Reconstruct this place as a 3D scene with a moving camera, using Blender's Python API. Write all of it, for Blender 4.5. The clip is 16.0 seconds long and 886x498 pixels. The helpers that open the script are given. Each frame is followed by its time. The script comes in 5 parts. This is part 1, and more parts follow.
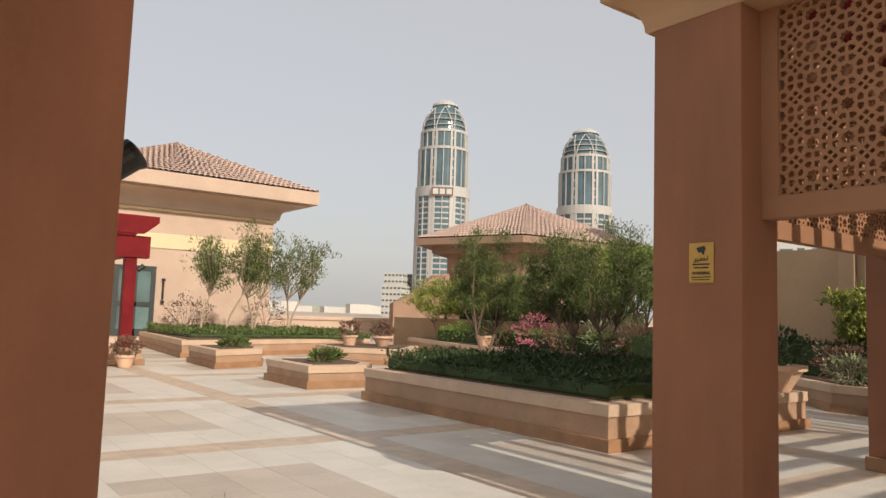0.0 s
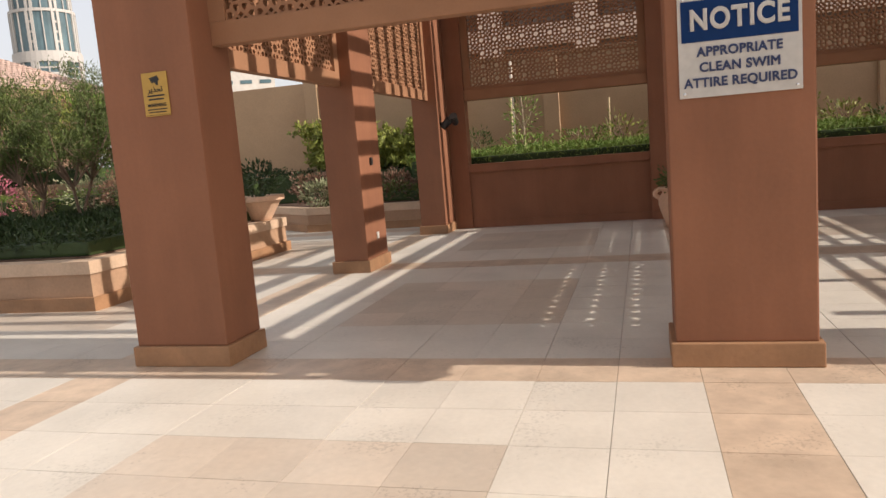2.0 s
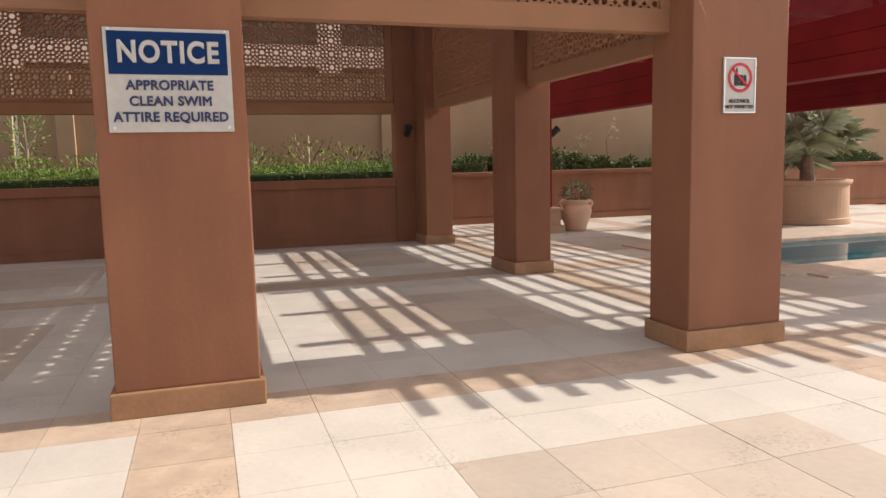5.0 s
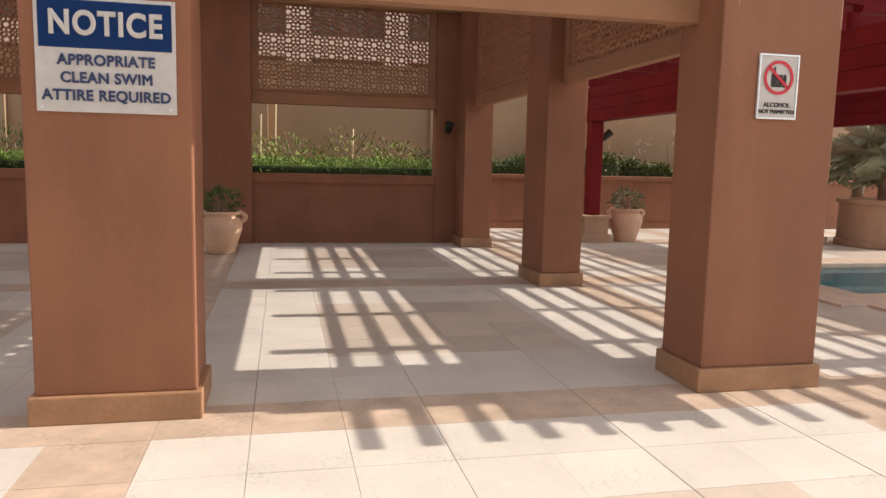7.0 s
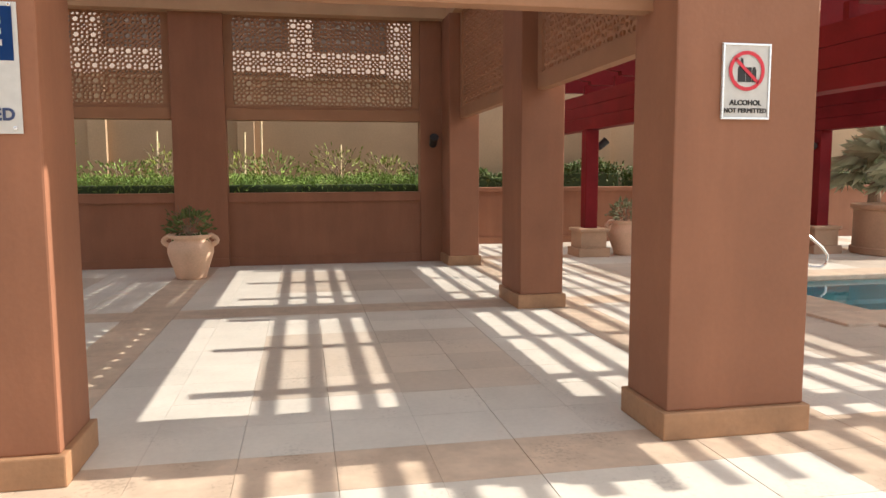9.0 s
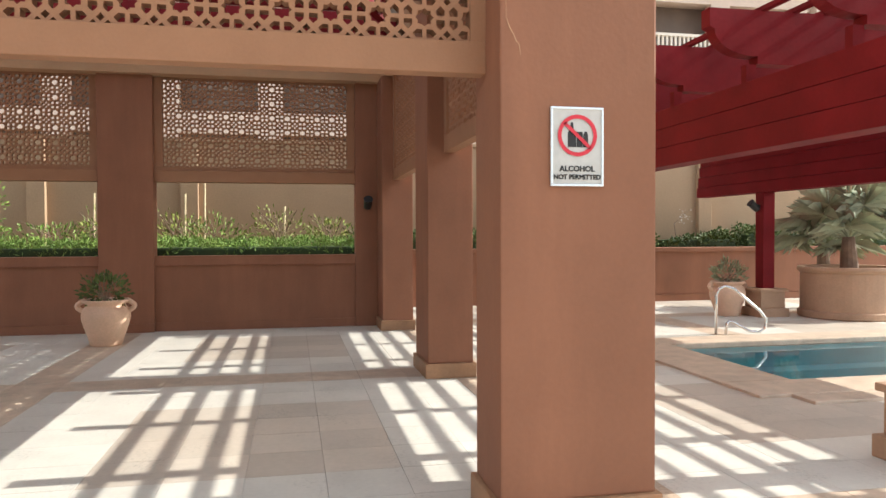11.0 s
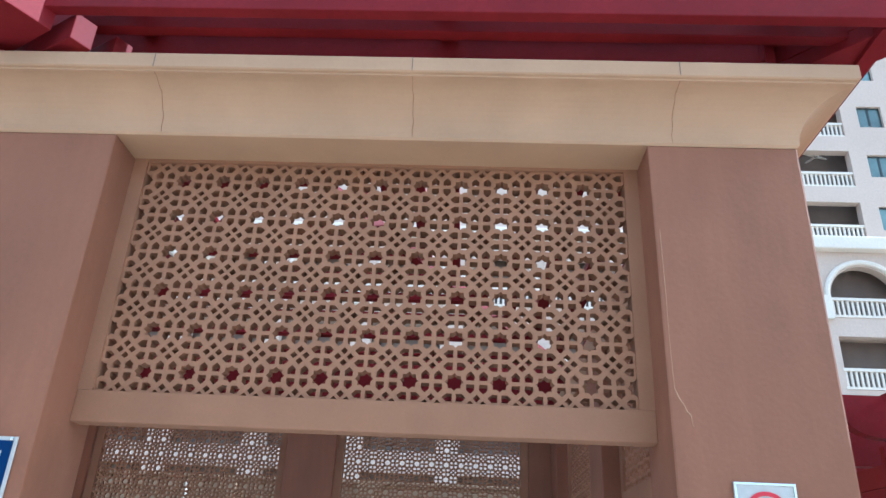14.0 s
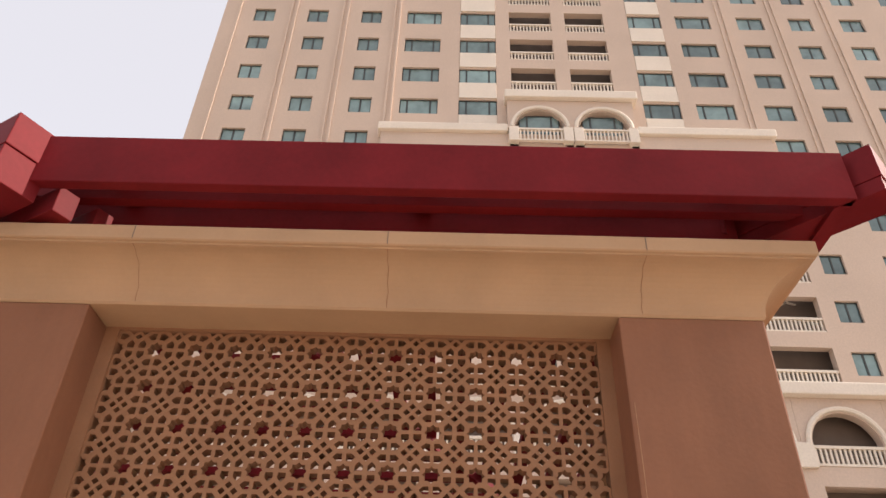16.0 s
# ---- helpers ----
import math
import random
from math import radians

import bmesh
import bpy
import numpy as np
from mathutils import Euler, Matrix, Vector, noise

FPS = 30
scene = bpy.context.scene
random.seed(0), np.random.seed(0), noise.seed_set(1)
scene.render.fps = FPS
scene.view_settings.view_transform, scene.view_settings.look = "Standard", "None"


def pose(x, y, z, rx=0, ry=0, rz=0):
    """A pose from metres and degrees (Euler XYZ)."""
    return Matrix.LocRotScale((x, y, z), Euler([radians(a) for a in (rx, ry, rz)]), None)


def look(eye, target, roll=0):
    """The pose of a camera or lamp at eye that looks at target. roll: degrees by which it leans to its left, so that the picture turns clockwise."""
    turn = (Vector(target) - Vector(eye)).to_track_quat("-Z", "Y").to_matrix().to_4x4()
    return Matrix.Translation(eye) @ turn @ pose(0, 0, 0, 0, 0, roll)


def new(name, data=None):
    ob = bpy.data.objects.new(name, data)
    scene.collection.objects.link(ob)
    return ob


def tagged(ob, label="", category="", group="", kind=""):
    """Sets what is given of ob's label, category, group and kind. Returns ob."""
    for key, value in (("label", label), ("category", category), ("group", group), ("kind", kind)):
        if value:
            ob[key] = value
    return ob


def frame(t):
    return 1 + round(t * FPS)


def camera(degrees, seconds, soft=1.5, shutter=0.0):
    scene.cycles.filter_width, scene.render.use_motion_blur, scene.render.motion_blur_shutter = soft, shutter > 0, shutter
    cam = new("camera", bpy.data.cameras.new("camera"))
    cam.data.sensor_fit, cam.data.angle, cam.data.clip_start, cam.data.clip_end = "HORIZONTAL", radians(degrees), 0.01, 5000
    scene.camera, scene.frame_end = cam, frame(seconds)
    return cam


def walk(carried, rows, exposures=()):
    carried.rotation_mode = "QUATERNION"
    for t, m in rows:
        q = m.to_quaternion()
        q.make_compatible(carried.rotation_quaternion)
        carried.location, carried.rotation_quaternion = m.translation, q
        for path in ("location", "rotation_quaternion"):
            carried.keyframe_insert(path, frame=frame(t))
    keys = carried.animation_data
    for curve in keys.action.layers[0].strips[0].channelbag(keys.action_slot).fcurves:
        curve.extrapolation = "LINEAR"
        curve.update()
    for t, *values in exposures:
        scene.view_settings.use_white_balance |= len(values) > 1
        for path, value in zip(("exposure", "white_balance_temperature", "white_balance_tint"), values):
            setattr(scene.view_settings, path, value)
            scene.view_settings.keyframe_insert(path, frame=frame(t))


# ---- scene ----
cam = camera(62.5, 16.0)
PATH = [
    (0, (0.116, 0.188, 1.617), (1.308, 1.784, 1.797), 1.9),
    (0.5, (0.218, 0.22, 1.588), (1.524, 1.734, 1.599), -1.5),
    (1, (0.243, 0.179, 1.536), (1.769, 1.462, 1.381), -3.9),
    (1.2, (0.253, 0.172, 1.538), (1.895, 1.298, 1.345), -4.3),
    (1.5, (0.301, 0.177, 1.503), (2.086, 1.05, 1.269), -4.7),
    (2, (0.348, 0.083, 1.496), (2.257, 0.618, 1.233), -4.6),
    (2.5, (0.363, 0.029, 1.479), (2.323, 0.273, 1.165), -3.7),
    (3, (0.388, -0.077, 1.471), (2.355, -0.213, 1.141), -2.7),
    (3.5, (0.384, -0.233, 1.473), (2.315, -0.653, 1.16), -1.0),
    (4, (0.392, -0.356, 1.494), (2.299, -0.903, 1.244), -0.4),
    (4.5, (0.46, -0.493, 1.489), (2.347, -1.111, 1.25), -1.2),
    (6.8, (0.846, -1.33, 1.481), (2.779, -1.792, 1.263), 0.2),
    (7, (0.92, -1.401, 1.483), (2.859, -1.831, 1.245), 1.3),
    (7.5, (1.049, -1.576, 1.498), (3.012, -1.881, 1.268), 0.3),
    (8, (1.155, -1.794, 1.505), (3.142, -1.9, 1.309), 2.5),
    (8.5, (1.299, -1.956, 1.49), (3.274, -2.16, 1.251), 1.0),
    (9, (1.435, -2.109, 1.503), (3.389, -2.482, 1.301), -0.2),
    (9.2, (1.458, -2.187, 1.512), (3.411, -2.558, 1.298), -1.1),
    (11.3, (1.551, -3.133, 1.57), (3.513, -3.52, 1.561), 0.4),
    (11.5, (1.525, -3.159, 1.581), (3.503, -3.451, 1.563), 2.5),
    (12, (1.483, -3.222, 1.614), (3.459, -3.467, 1.802), 1.5),
    (12.5, (1.504, -3.198, 1.664), (3.46, -3.28, 2.073), 1.5),
    (13, (1.508, -3.152, 1.63), (3.402, -3.125, 2.273), 3.2),
    (13.5, (1.485, -3.141, 1.668), (3.334, -3.065, 2.426), 3.2),
    (14, (1.471, -3.104, 1.722), (3.289, -3.02, 2.549), 2.7),
    (14.5, (1.476, -3.107, 1.717), (3.236, -2.992, 2.66), 2.5),
    (15, (1.436, -3.068, 1.801), (3.151, -2.964, 2.825), 2.8),
    (15.5, (1.401, -3.113, 1.839), (3.065, -3.03, 2.944), 3.6),
    (16, (1.373, -3.117, 1.863), (2.999, -3.086, 3.027), 2.0),
]
walk(cam, [(t, look(eye, target, roll)) for t, eye, target, roll in PATH],
     [(0.0, -0.42, 7150, 14), (0.5, -0.36, 7200, 15), (1.0, -0.28, 7200, 16), (2.0, 0.0, 7000, 16), (4.5, 0.2, 6750, 16), (7.5, 0.33, 6850, 17), (9.0, 0.68, 6700, 11),
      (11.5, 0.85, 5800, 3), (12.5, 0.98, 4850, -6), (14.0, 0.78, 4600, -1), (15.0, 0.25, 5500, 9), (15.5, 0.22, 6400, 16), (16.0, 0.18, 7000, 19)])


# ---- world, sun ----
SUN_EL = radians(33.3)
world = bpy.data.worlds.new("sky")
world.use_nodes = True
scene.world = world
wn = world.node_tree.nodes
sky = wn.new("ShaderNodeTexSky")
sky.sky_type = "NISHITA"
sky.sun_disc = False
sky.sun_elevation = SUN_EL
sky.sun_rotation = radians(180)
sky.air_density, sky.dust_density, sky.ozone_density = 1.0, 4.0, 1.0
wn["Background"].inputs["Strength"].default_value = 0.13
haze = wn.new("ShaderNodeMix")
haze.data_type = "RGBA"
haze.inputs["Factor"].default_value = 0.5
haze.inputs["B"].default_value = (9.3, 9.8, 10.2, 1)
world.node_tree.links.new(sky.outputs["Color"], haze.inputs["A"])
world.node_tree.links.new(haze.outputs["Result"], wn["Background"].inputs["Color"])
sun_data = bpy.data.lights.new("sun", "SUN")
sun_data.energy, sun_data.angle, sun_data.color = 4.7, radians(0.3), (1.0, 0.945, 0.86)
sun = new("sun", sun_data)
sun.matrix_world = look((0, 0, 0), (0.015, math.cos(SUN_EL), -math.sin(SUN_EL)))


# ---- materials ----
def material(name, colour, rough=0.7, vary=0.12, scale=3.0, grain=60.0, bump=0.15, metal=0.0, second=None, island=0.0, obj=0.0, spec=0.4, stain=0.0, streak=1.0, pits=0.0, speck=0.45):
    m = bpy.data.materials.new(name)
    m.use_nodes = True
    nt = m.node_tree
    n, l = nt.nodes, nt.links
    b = n["Principled BSDF"]
    b.inputs["Roughness"].default_value = rough
    b.inputs["Metallic"].default_value = metal
    b.inputs["Specular IOR Level"].default_value = spec
    tc = n.new("ShaderNodeTexCoord")
    geo = n.new("ShaderNodeNewGeometry")
    big = n.new("ShaderNodeTexNoise")
    big.inputs["Scale"].default_value, big.inputs["Detail"].default_value = scale, 6
    fine = n.new("ShaderNodeTexNoise")
    fine.inputs["Scale"].default_value, fine.inputs["Detail"].default_value = grain, 4
    l.new(geo.outputs["Position"], big.inputs["Vector"])
    l.new(geo.outputs["Position"], fine.inputs["Vector"])
    ramp = n.new("ShaderNodeValToRGB")
    c2 = second or [c * (1 - 2 * vary) for c in colour]
    ramp.color_ramp.elements[0].position, ramp.color_ramp.elements[1].position = 0.32, 0.68
    ramp.color_ramp.elements[0].color = (*c2, 1)
    ramp.color_ramp.elements[1].color = (*colour, 1)
    l.new(big.outputs["Fac"], ramp.inputs["Fac"])
    mix = n.new("ShaderNodeMix")
    mix.data_type, mix.blend_type = "RGBA", "MULTIPLY"
    mix.inputs["Factor"].default_value = speck
    fr = n.new("ShaderNodeMapRange")
    fr.inputs["To Min"].default_value, fr.inputs["To Max"].default_value = 0.65, 1.3
    l.new(fine.outputs["Fac"], fr.inputs["Value"])
    l.new(ramp.outputs["Color"], mix.inputs["A"])
    l.new(fr.outputs["Result"], mix.inputs["B"])
    out = mix.outputs["Result"]
    for amount, sock in ((island, geo.outputs["Random Per Island"]), (obj, n.new("ShaderNodeObjectInfo").outputs["Random"])):
        if amount:
            mr = n.new("ShaderNodeMapRange")
            mr.inputs["To Min"].default_value, mr.inputs["To Max"].default_value = 1 - amount, 1 + amount * 0.6
            l.new(sock, mr.inputs["Value"])
            mx = n.new("ShaderNodeMix")
            mx.data_type, mx.blend_type = "RGBA", "MULTIPLY"
            mx.inputs["Factor"].default_value = 1
            l.new(out, mx.inputs["A"])
            l.new(mr.outputs["Result"], mx.inputs["B"])
            out = mx.outputs["Result"]
    if stain:
        st = n.new("ShaderNodeTexNoise")
        st.inputs["Scale"].default_value, st.inputs["Detail"].default_value, st.inputs["Roughness"].default_value = 0.9, 8, 0.65
        mp = n.new("ShaderNodeMapping")
        mp.inputs["Scale"].default_value = (1 if streak == 1 else 2.5, 1 if streak == 1 else 2.5, streak)
        l.new(geo.outputs["Position"], mp.inputs["Vector"])
        l.new(mp.outputs["Vector"], st.inputs["Vector"])
        sr = n.new("ShaderNodeMapRange")
        sr.inputs["From Min"].default_value, sr.inputs["From Max"].default_value = 0.45, 0.72
        sr.inputs["To Min"].default_value, sr.inputs["To Max"].default_value = 1.0, 1 - stain
        l.new(st.outputs["Fac"], sr.inputs["Value"])
        mx = n.new("ShaderNodeMix")
        mx.data_type, mx.blend_type = "RGBA", "MULTIPLY"
        mx.inputs["Factor"].default_value = 1
        l.new(out, mx.inputs["A"])
        l.new(sr.outputs["Result"], mx.inputs["B"])
        out = mx.outputs["Result"]
    if pits:
        pn = n.new("ShaderNodeTexNoise")
        pn.inputs["Scale"].default_value, pn.inputs["Detail"].default_value = 38, 5
        pb = n.new("ShaderNodeTexNoise")
        pb.inputs["Scale"].default_value, pb.inputs["Detail"].default_value = 2.2, 4
        l.new(geo.outputs["Position"], pn.inputs["Vector"])
        l.new(geo.outputs["Position"], pb.inputs["Vector"])
        add = n.new("ShaderNodeMath")
        add.operation = "MULTIPLY"
        l.new(pn.outputs["Fac"], add.inputs[0])
        l.new(pb.outputs["Fac"], add.inputs[1])
        pr = n.new("ShaderNodeMapRange")
        pr.inputs["From Min"].default_value, pr.inputs["From Max"].default_value = 0.33, 0.40
        pr.inputs["To Min"].default_value, pr.inputs["To Max"].default_value = 1.0, 1 - pits
        l.new(add.outputs["Value"], pr.inputs["Value"])
        mx = n.new("ShaderNodeMix")
        mx.data_type, mx.blend_type = "RGBA", "MULTIPLY"
        mx.inputs["Factor"].default_value = 1
        l.new(out, mx.inputs["A"])
        l.new(pr.outputs["Result"], mx.inputs["B"])
        out = mx.outputs["Result"]
    l.new(out, b.inputs["Base Color"])
    if bump:
        bp = n.new("ShaderNodeBump")
        bp.inputs["Strength"].default_value, bp.inputs["Distance"].default_value = bump, 0.01
        l.new(fine.outputs["Fac"], bp.inputs["Height"])
        l.new(bp.outputs["Normal"], b.inputs["Normal"])
    return m


def leaf_material(name, colour, second):
    m = material(name, colour, rough=0.55, second=second, scale=2.0, grain=14.0, bump=0.0, island=0.35, spec=0.3)
    b = m.node_tree.nodes["Principled BSDF"]
    b.inputs["Transmission Weight"].default_value = 0.0
    b.inputs["Subsurface Weight"].default_value = 0.0
    return m


PLASTER = material("terracotta_plaster", (0.268, 0.114, 0.062), 0.72, 0.08, 1.3, 34, 0.07, stain=-0.2, streak=0.35, speck=0.2)
CORNICE = material("sand_plaster", (0.50, 0.31, 0.18), 0.75, 0.06, 1.6, 45, 0.06, stain=0.1, speck=0.12)
PLINTH = material("tan_stone_plinth", (0.41, 0.225, 0.12), 0.6, 0.14, 3.0, 30, 0.2, stain=0.2)
SCREEN = material("lattice_plaster", (0.335, 0.168, 0.09), 0.75, 0.06, 3, 60, 0.08, speck=0.2)
CREAM = material("cream_limestone", (0.66, 0.62, 0.545), 0.42, 0.05, 2.0, 26, 0.06, island=0.05, obj=0.05, stain=0.10, pits=0.14, speck=0.25)
BAND = material("ochre_limestone", (0.62, 0.485, 0.365), 0.42, 0.12, 5, 22, 0.08, island=0.06, obj=0.06, stain=0.15, pits=0.2, speck=0.3)
SLATE = material("mixed_slate", (0.57, 0.485, 0.395), 0.42, 0.1, 1.3, 20, 0.08, speck=0.3, second=(0.525, 0.46, 0.385), island=0.11, obj=0.11, stain=0.15, pits=0.2)
GROUT = material("grout", (0.55, 0.47, 0.385), 0.9, 0.1, 2, 40, 0.2)
RED = material("red_stained_timber", (0.19, 0.013, 0.017), 0.55, 0.14, 2.0, 30, 0.05, spec=0.12)
SAND = material("sand_render", (0.60, 0.45, 0.35), 0.8, 0.05, 0.8, 30, 0.2, stain=0.1)
SANDL = material("pale_yellow_render", (0.78, 0.62, 0.40), 0.8, 0.04, 0.8, 30, 0.2)
BEDS = material("planter_sandstone", (0.46, 0.29, 0.185), 0.7, 0.08, 2, 30, 0.25, stain=0.15)
BEDCAP = material("planter_coping_stone", (0.62, 0.45, 0.32), 0.6, 0.08, 2, 30, 0.2)
KIOSK = material("brown_kiosk_render", (0.36, 0.235, 0.165), 0.85, 0.05, 0.7, 30, 0.2, stain=0.1)
WALLM = material("boundary_wall_render", (0.44, 0.30, 0.185), 0.85, 0.05, 0.7, 30, 0.2, stain=0.1)
ROOF = material("clay_roof_tile", (0.58, 0.42, 0.35), 0.85, 0.1, 3, 20, 0.2, island=0.10)
TOWER = material("tower_render", (0.62, 0.49, 0.40), 0.8, 0.04, 0.25, 12, 0.1)
TRIM = material("cream_trim", (0.78, 0.70, 0.60), 0.7, 0.03, 0.6, 12, 0.1)
# teal base colour includes a painted reflection of the bright sky
GLASS = material("window_glass", (0.22, 0.34, 0.34), 0.12, 0.25, 0.5, 3, 0.0, spec=0.8, obj=0.5)
FRAME = material("dark_window_frame", (0.05, 0.06, 0.06), 0.5, 0.1, 2, 30, 0.0)
# dark brown; on the hotel's inner walls it stands in for shade
DARK = material("dark_brown_and_interior_shade", (0.20, 0.15, 0.12), 0.9, 0.1, 1, 20, 0.0)
FARWHITE = material("far_tower_cladding", (0.47, 0.46, 0.44), 0.6, 0.04, 0.1, 2, 0.0)
FARGLASS = material("far_tower_glass", (0.10, 0.175, 0.205), 0.2, 0.2, 0.1, 0.6, 0.0, spec=0.7)
TERRA = material("pale_terracotta_pot", (0.72, 0.48, 0.33), 0.6, 0.06, 4, 40, 0.15)
POTCREAM = material("cream_glazed_pot", (0.78, 0.66, 0.48), 0.4, 0.06, 4, 40, 0.1)
SOIL = material("garden_soil", (0.16, 0.10, 0.07), 0.95, 0.2, 8, 60, 0.6)
BARK = material("grey_brown_bark", (0.26, 0.18, 0.13), 0.9, 0.2, 6, 50, 0.6)
BARKPALE = material("pale_bark", (0.48, 0.38, 0.28), 0.9, 0.15, 6, 50, 0.5)
LEAF = leaf_material("green_leaf", (0.13, 0.175, 0.05), (0.075, 0.11, 0.03))
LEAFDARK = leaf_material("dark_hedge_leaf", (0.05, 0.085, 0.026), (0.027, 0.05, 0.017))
LEAFBRIGHT = leaf_material("bright_grass_leaf", (0.25, 0.36, 0.07), (0.13, 0.23, 0.045))
LEAFYELLOW = leaf_material("yellow_green_leaf", (0.31, 0.34, 0.07), (0.18, 0.22, 0.05))
LEAFGREY = leaf_material("grey_green_leaf", (0.29, 0.31, 0.18), (0.17, 0.19, 0.10))
PALM = leaf_material("pale_palm_leaf", (0.42, 0.44, 0.30), (0.28, 0.31, 0.20))
LEAFRED = leaf_material("reddish_leaf", (0.24, 0.13, 0.09), (0.12, 0.08, 0.05))
PINK = leaf_material("pink_blossom", (0.62, 0.22, 0.28), (0.45, 0.12, 0.18))
STEEL = material("polished_steel", (0.75, 0.75, 0.74), 0.15, 0.03, 5, 60, 0.0, metal=1.0)
BLACK = material("black_metal", (0.025, 0.024, 0.024), 0.45, 0.1, 5, 60, 0.0)
WHITE = material("white_sign_enamel", (0.56, 0.55, 0.52), 0.35, 0.02, 2, 20, 0.0)
BLUE = material("blue_sign_enamel", (0.004, 0.032, 0.125), 0.4, 0.03, 2, 20, 0.0, spec=0.15)
NAVY = material("navy_lettering", (0.03, 0.05, 0.13), 0.4, 0.03, 2, 20, 0.0)
SIGNRED = material("red_sign_enamel", (0.60, 0.03, 0.05), 0.4, 0.03, 2, 20, 0.0)
YELLOW = material("yellow_sign_enamel", (0.52, 0.32, 0.07), 0.45, 0.03, 2, 20, 0.0)
POOLTILE = material("turquoise_pool_tile", (0.38, 0.76, 0.80), 0.3, 0.06, 1.2, 30, 0.05)
BAMBOO = material("pale_cane", (0.72, 0.58, 0.36), 0.7, 0.1, 6, 40, 0.1)
DESERT = material("dusty_ground", (0.50, 0.42, 0.34), 0.95, 0.12, 0.02, 1, 0.0)
HAZEGREEN = material("far_hazy_trees", (0.34, 0.36, 0.30), 0.95, 0.1, 0.05, 1, 0.0)
HAZEWHITE = material("far_hazy_building", (0.56, 0.54, 0.50), 0.9, 0.05, 0.05, 1, 0.0)


def water_material():
    """Clear tinted water: light passes through, the surface mirrors by its Fresnel gloss."""
    m = bpy.data.materials.new("pool_water")
    m.use_nodes = True
    nt = m.node_tree
    nt.nodes.remove(nt.nodes["Principled BSDF"])
    clear = nt.nodes.new("ShaderNodeBsdfTransparent")
    clear.inputs["Color"].default_value = (0.74, 0.96, 0.98, 1)
    gloss = nt.nodes.new("ShaderNodeBsdfGlossy")
    gloss.inputs["Roughness"].default_value = 0.03
    fres = nt.nodes.new("ShaderNodeFresnel")
    fres.inputs["IOR"].default_value = 1.33
    mix = nt.nodes.new("ShaderNodeMixShader")
    nz = nt.nodes.new("ShaderNodeTexNoise")
    nz.inputs["Scale"].default_value = 3.0
    bp = nt.nodes.new("ShaderNodeBump")
    bp.inputs["Strength"].default_value, bp.inputs["Distance"].default_value = 0.2, 0.03
    nt.links.new(nz.outputs["Fac"], bp.inputs["Height"])
    nt.links.new(bp.outputs["Normal"], gloss.inputs["Normal"])
    nt.links.new(bp.outputs["Normal"], fres.inputs["Normal"])
    nt.links.new(fres.outputs["Fac"], mix.inputs["Fac"])
    nt.links.new(clear.outputs["BSDF"], mix.inputs[1])
    nt.links.new(gloss.outputs["BSDF"], mix.inputs[2])
    nt.links.new(mix.outputs["Shader"], nt.nodes["Material Output"].inputs["Surface"])
    return m


WATER = water_material()


# ---- mesh helpers ----
def mesh_of(name, bm, mats, smooth=False):
    me = bpy.data.meshes.new(name)
    bm.normal_update()
    bm.to_mesh(me)
    bm.free()
    for m in mats if isinstance(mats, (list, tuple)) else [mats]:
        me.materials.append(m)
    if smooth:
        me.polygons.foreach_set("use_smooth", [True] * len(me.polygons))
    return me


def part(name, bm, mat, parent, label="", smooth=False, at=None):
    me = bm if isinstance(bm, bpy.types.Mesh) else mesh_of(name, bm, mat, smooth)
    ob = new(name, me)
    ob.parent = parent
    if at is not None:
        ob.matrix_basis = at
    if label:
        ob["label"] = label
    return ob


def thing(name, label, category, at=None, group="", kind=""):
    ob = new(name)
    ob.empty_display_size = 0.1
    if at is not None:
        ob.matrix_basis = at
    return tagged(ob, label, category, group, kind)


def solid(name, bm, mat, label, category, group="", kind="", at=None, smooth=False):
    ob = new(name, mesh_of(name, bm, mat, smooth))
    if at is not None:
        ob.matrix_basis = at
    return tagged(ob, label, category, group, kind)


def boxes(*spans, bevel=0.0, mats=None):
    """A bmesh of boxes, each x0, x1, y0, y1, z0, z1."""
    bm = bmesh.new()
    for i, (x0, x1, y0, y1, z0, z1) in enumerate(spans):
        m = Matrix.Translation(((x0 + x1) / 2, (y0 + y1) / 2, (z0 + z1) / 2)) @ Matrix.Diagonal((abs(x1 - x0), abs(y1 - y0), abs(z1 - z0), 1))
        r = bmesh.ops.create_cube(bm, size=1, matrix=m)
        if mats:
            for f in {f for v in r["verts"] for f in v.link_faces}:
                f.material_index = mats[i]
    if bevel:
        bmesh.ops.bevel(bm, geom=bm.edges[:], offset=bevel, segments=2, profile=0.6, affect="EDGES")
    return bm


def prism(outline, axis, a, b):
    """A polygon in the two other axes, drawn out along axis from a to b."""
    bm = bmesh.new()
    def at(u, v, w):
        return {"x": (w, u, v), "y": (u, w, v), "z": (u, v, w)}[axis]
    lo = [bm.verts.new(at(u, v, a)) for u, v in outline]
    hi = [bm.verts.new(at(u, v, b)) for u, v in outline]
    bm.faces.new(lo)
    bm.faces.new(hi)
    for i in range(len(lo)):
        k = (i + 1) % len(lo)
        bm.faces.new((lo[i], lo[k], hi[k], hi[i]))
    bmesh.ops.recalc_face_normals(bm, faces=bm.faces)
    return bm


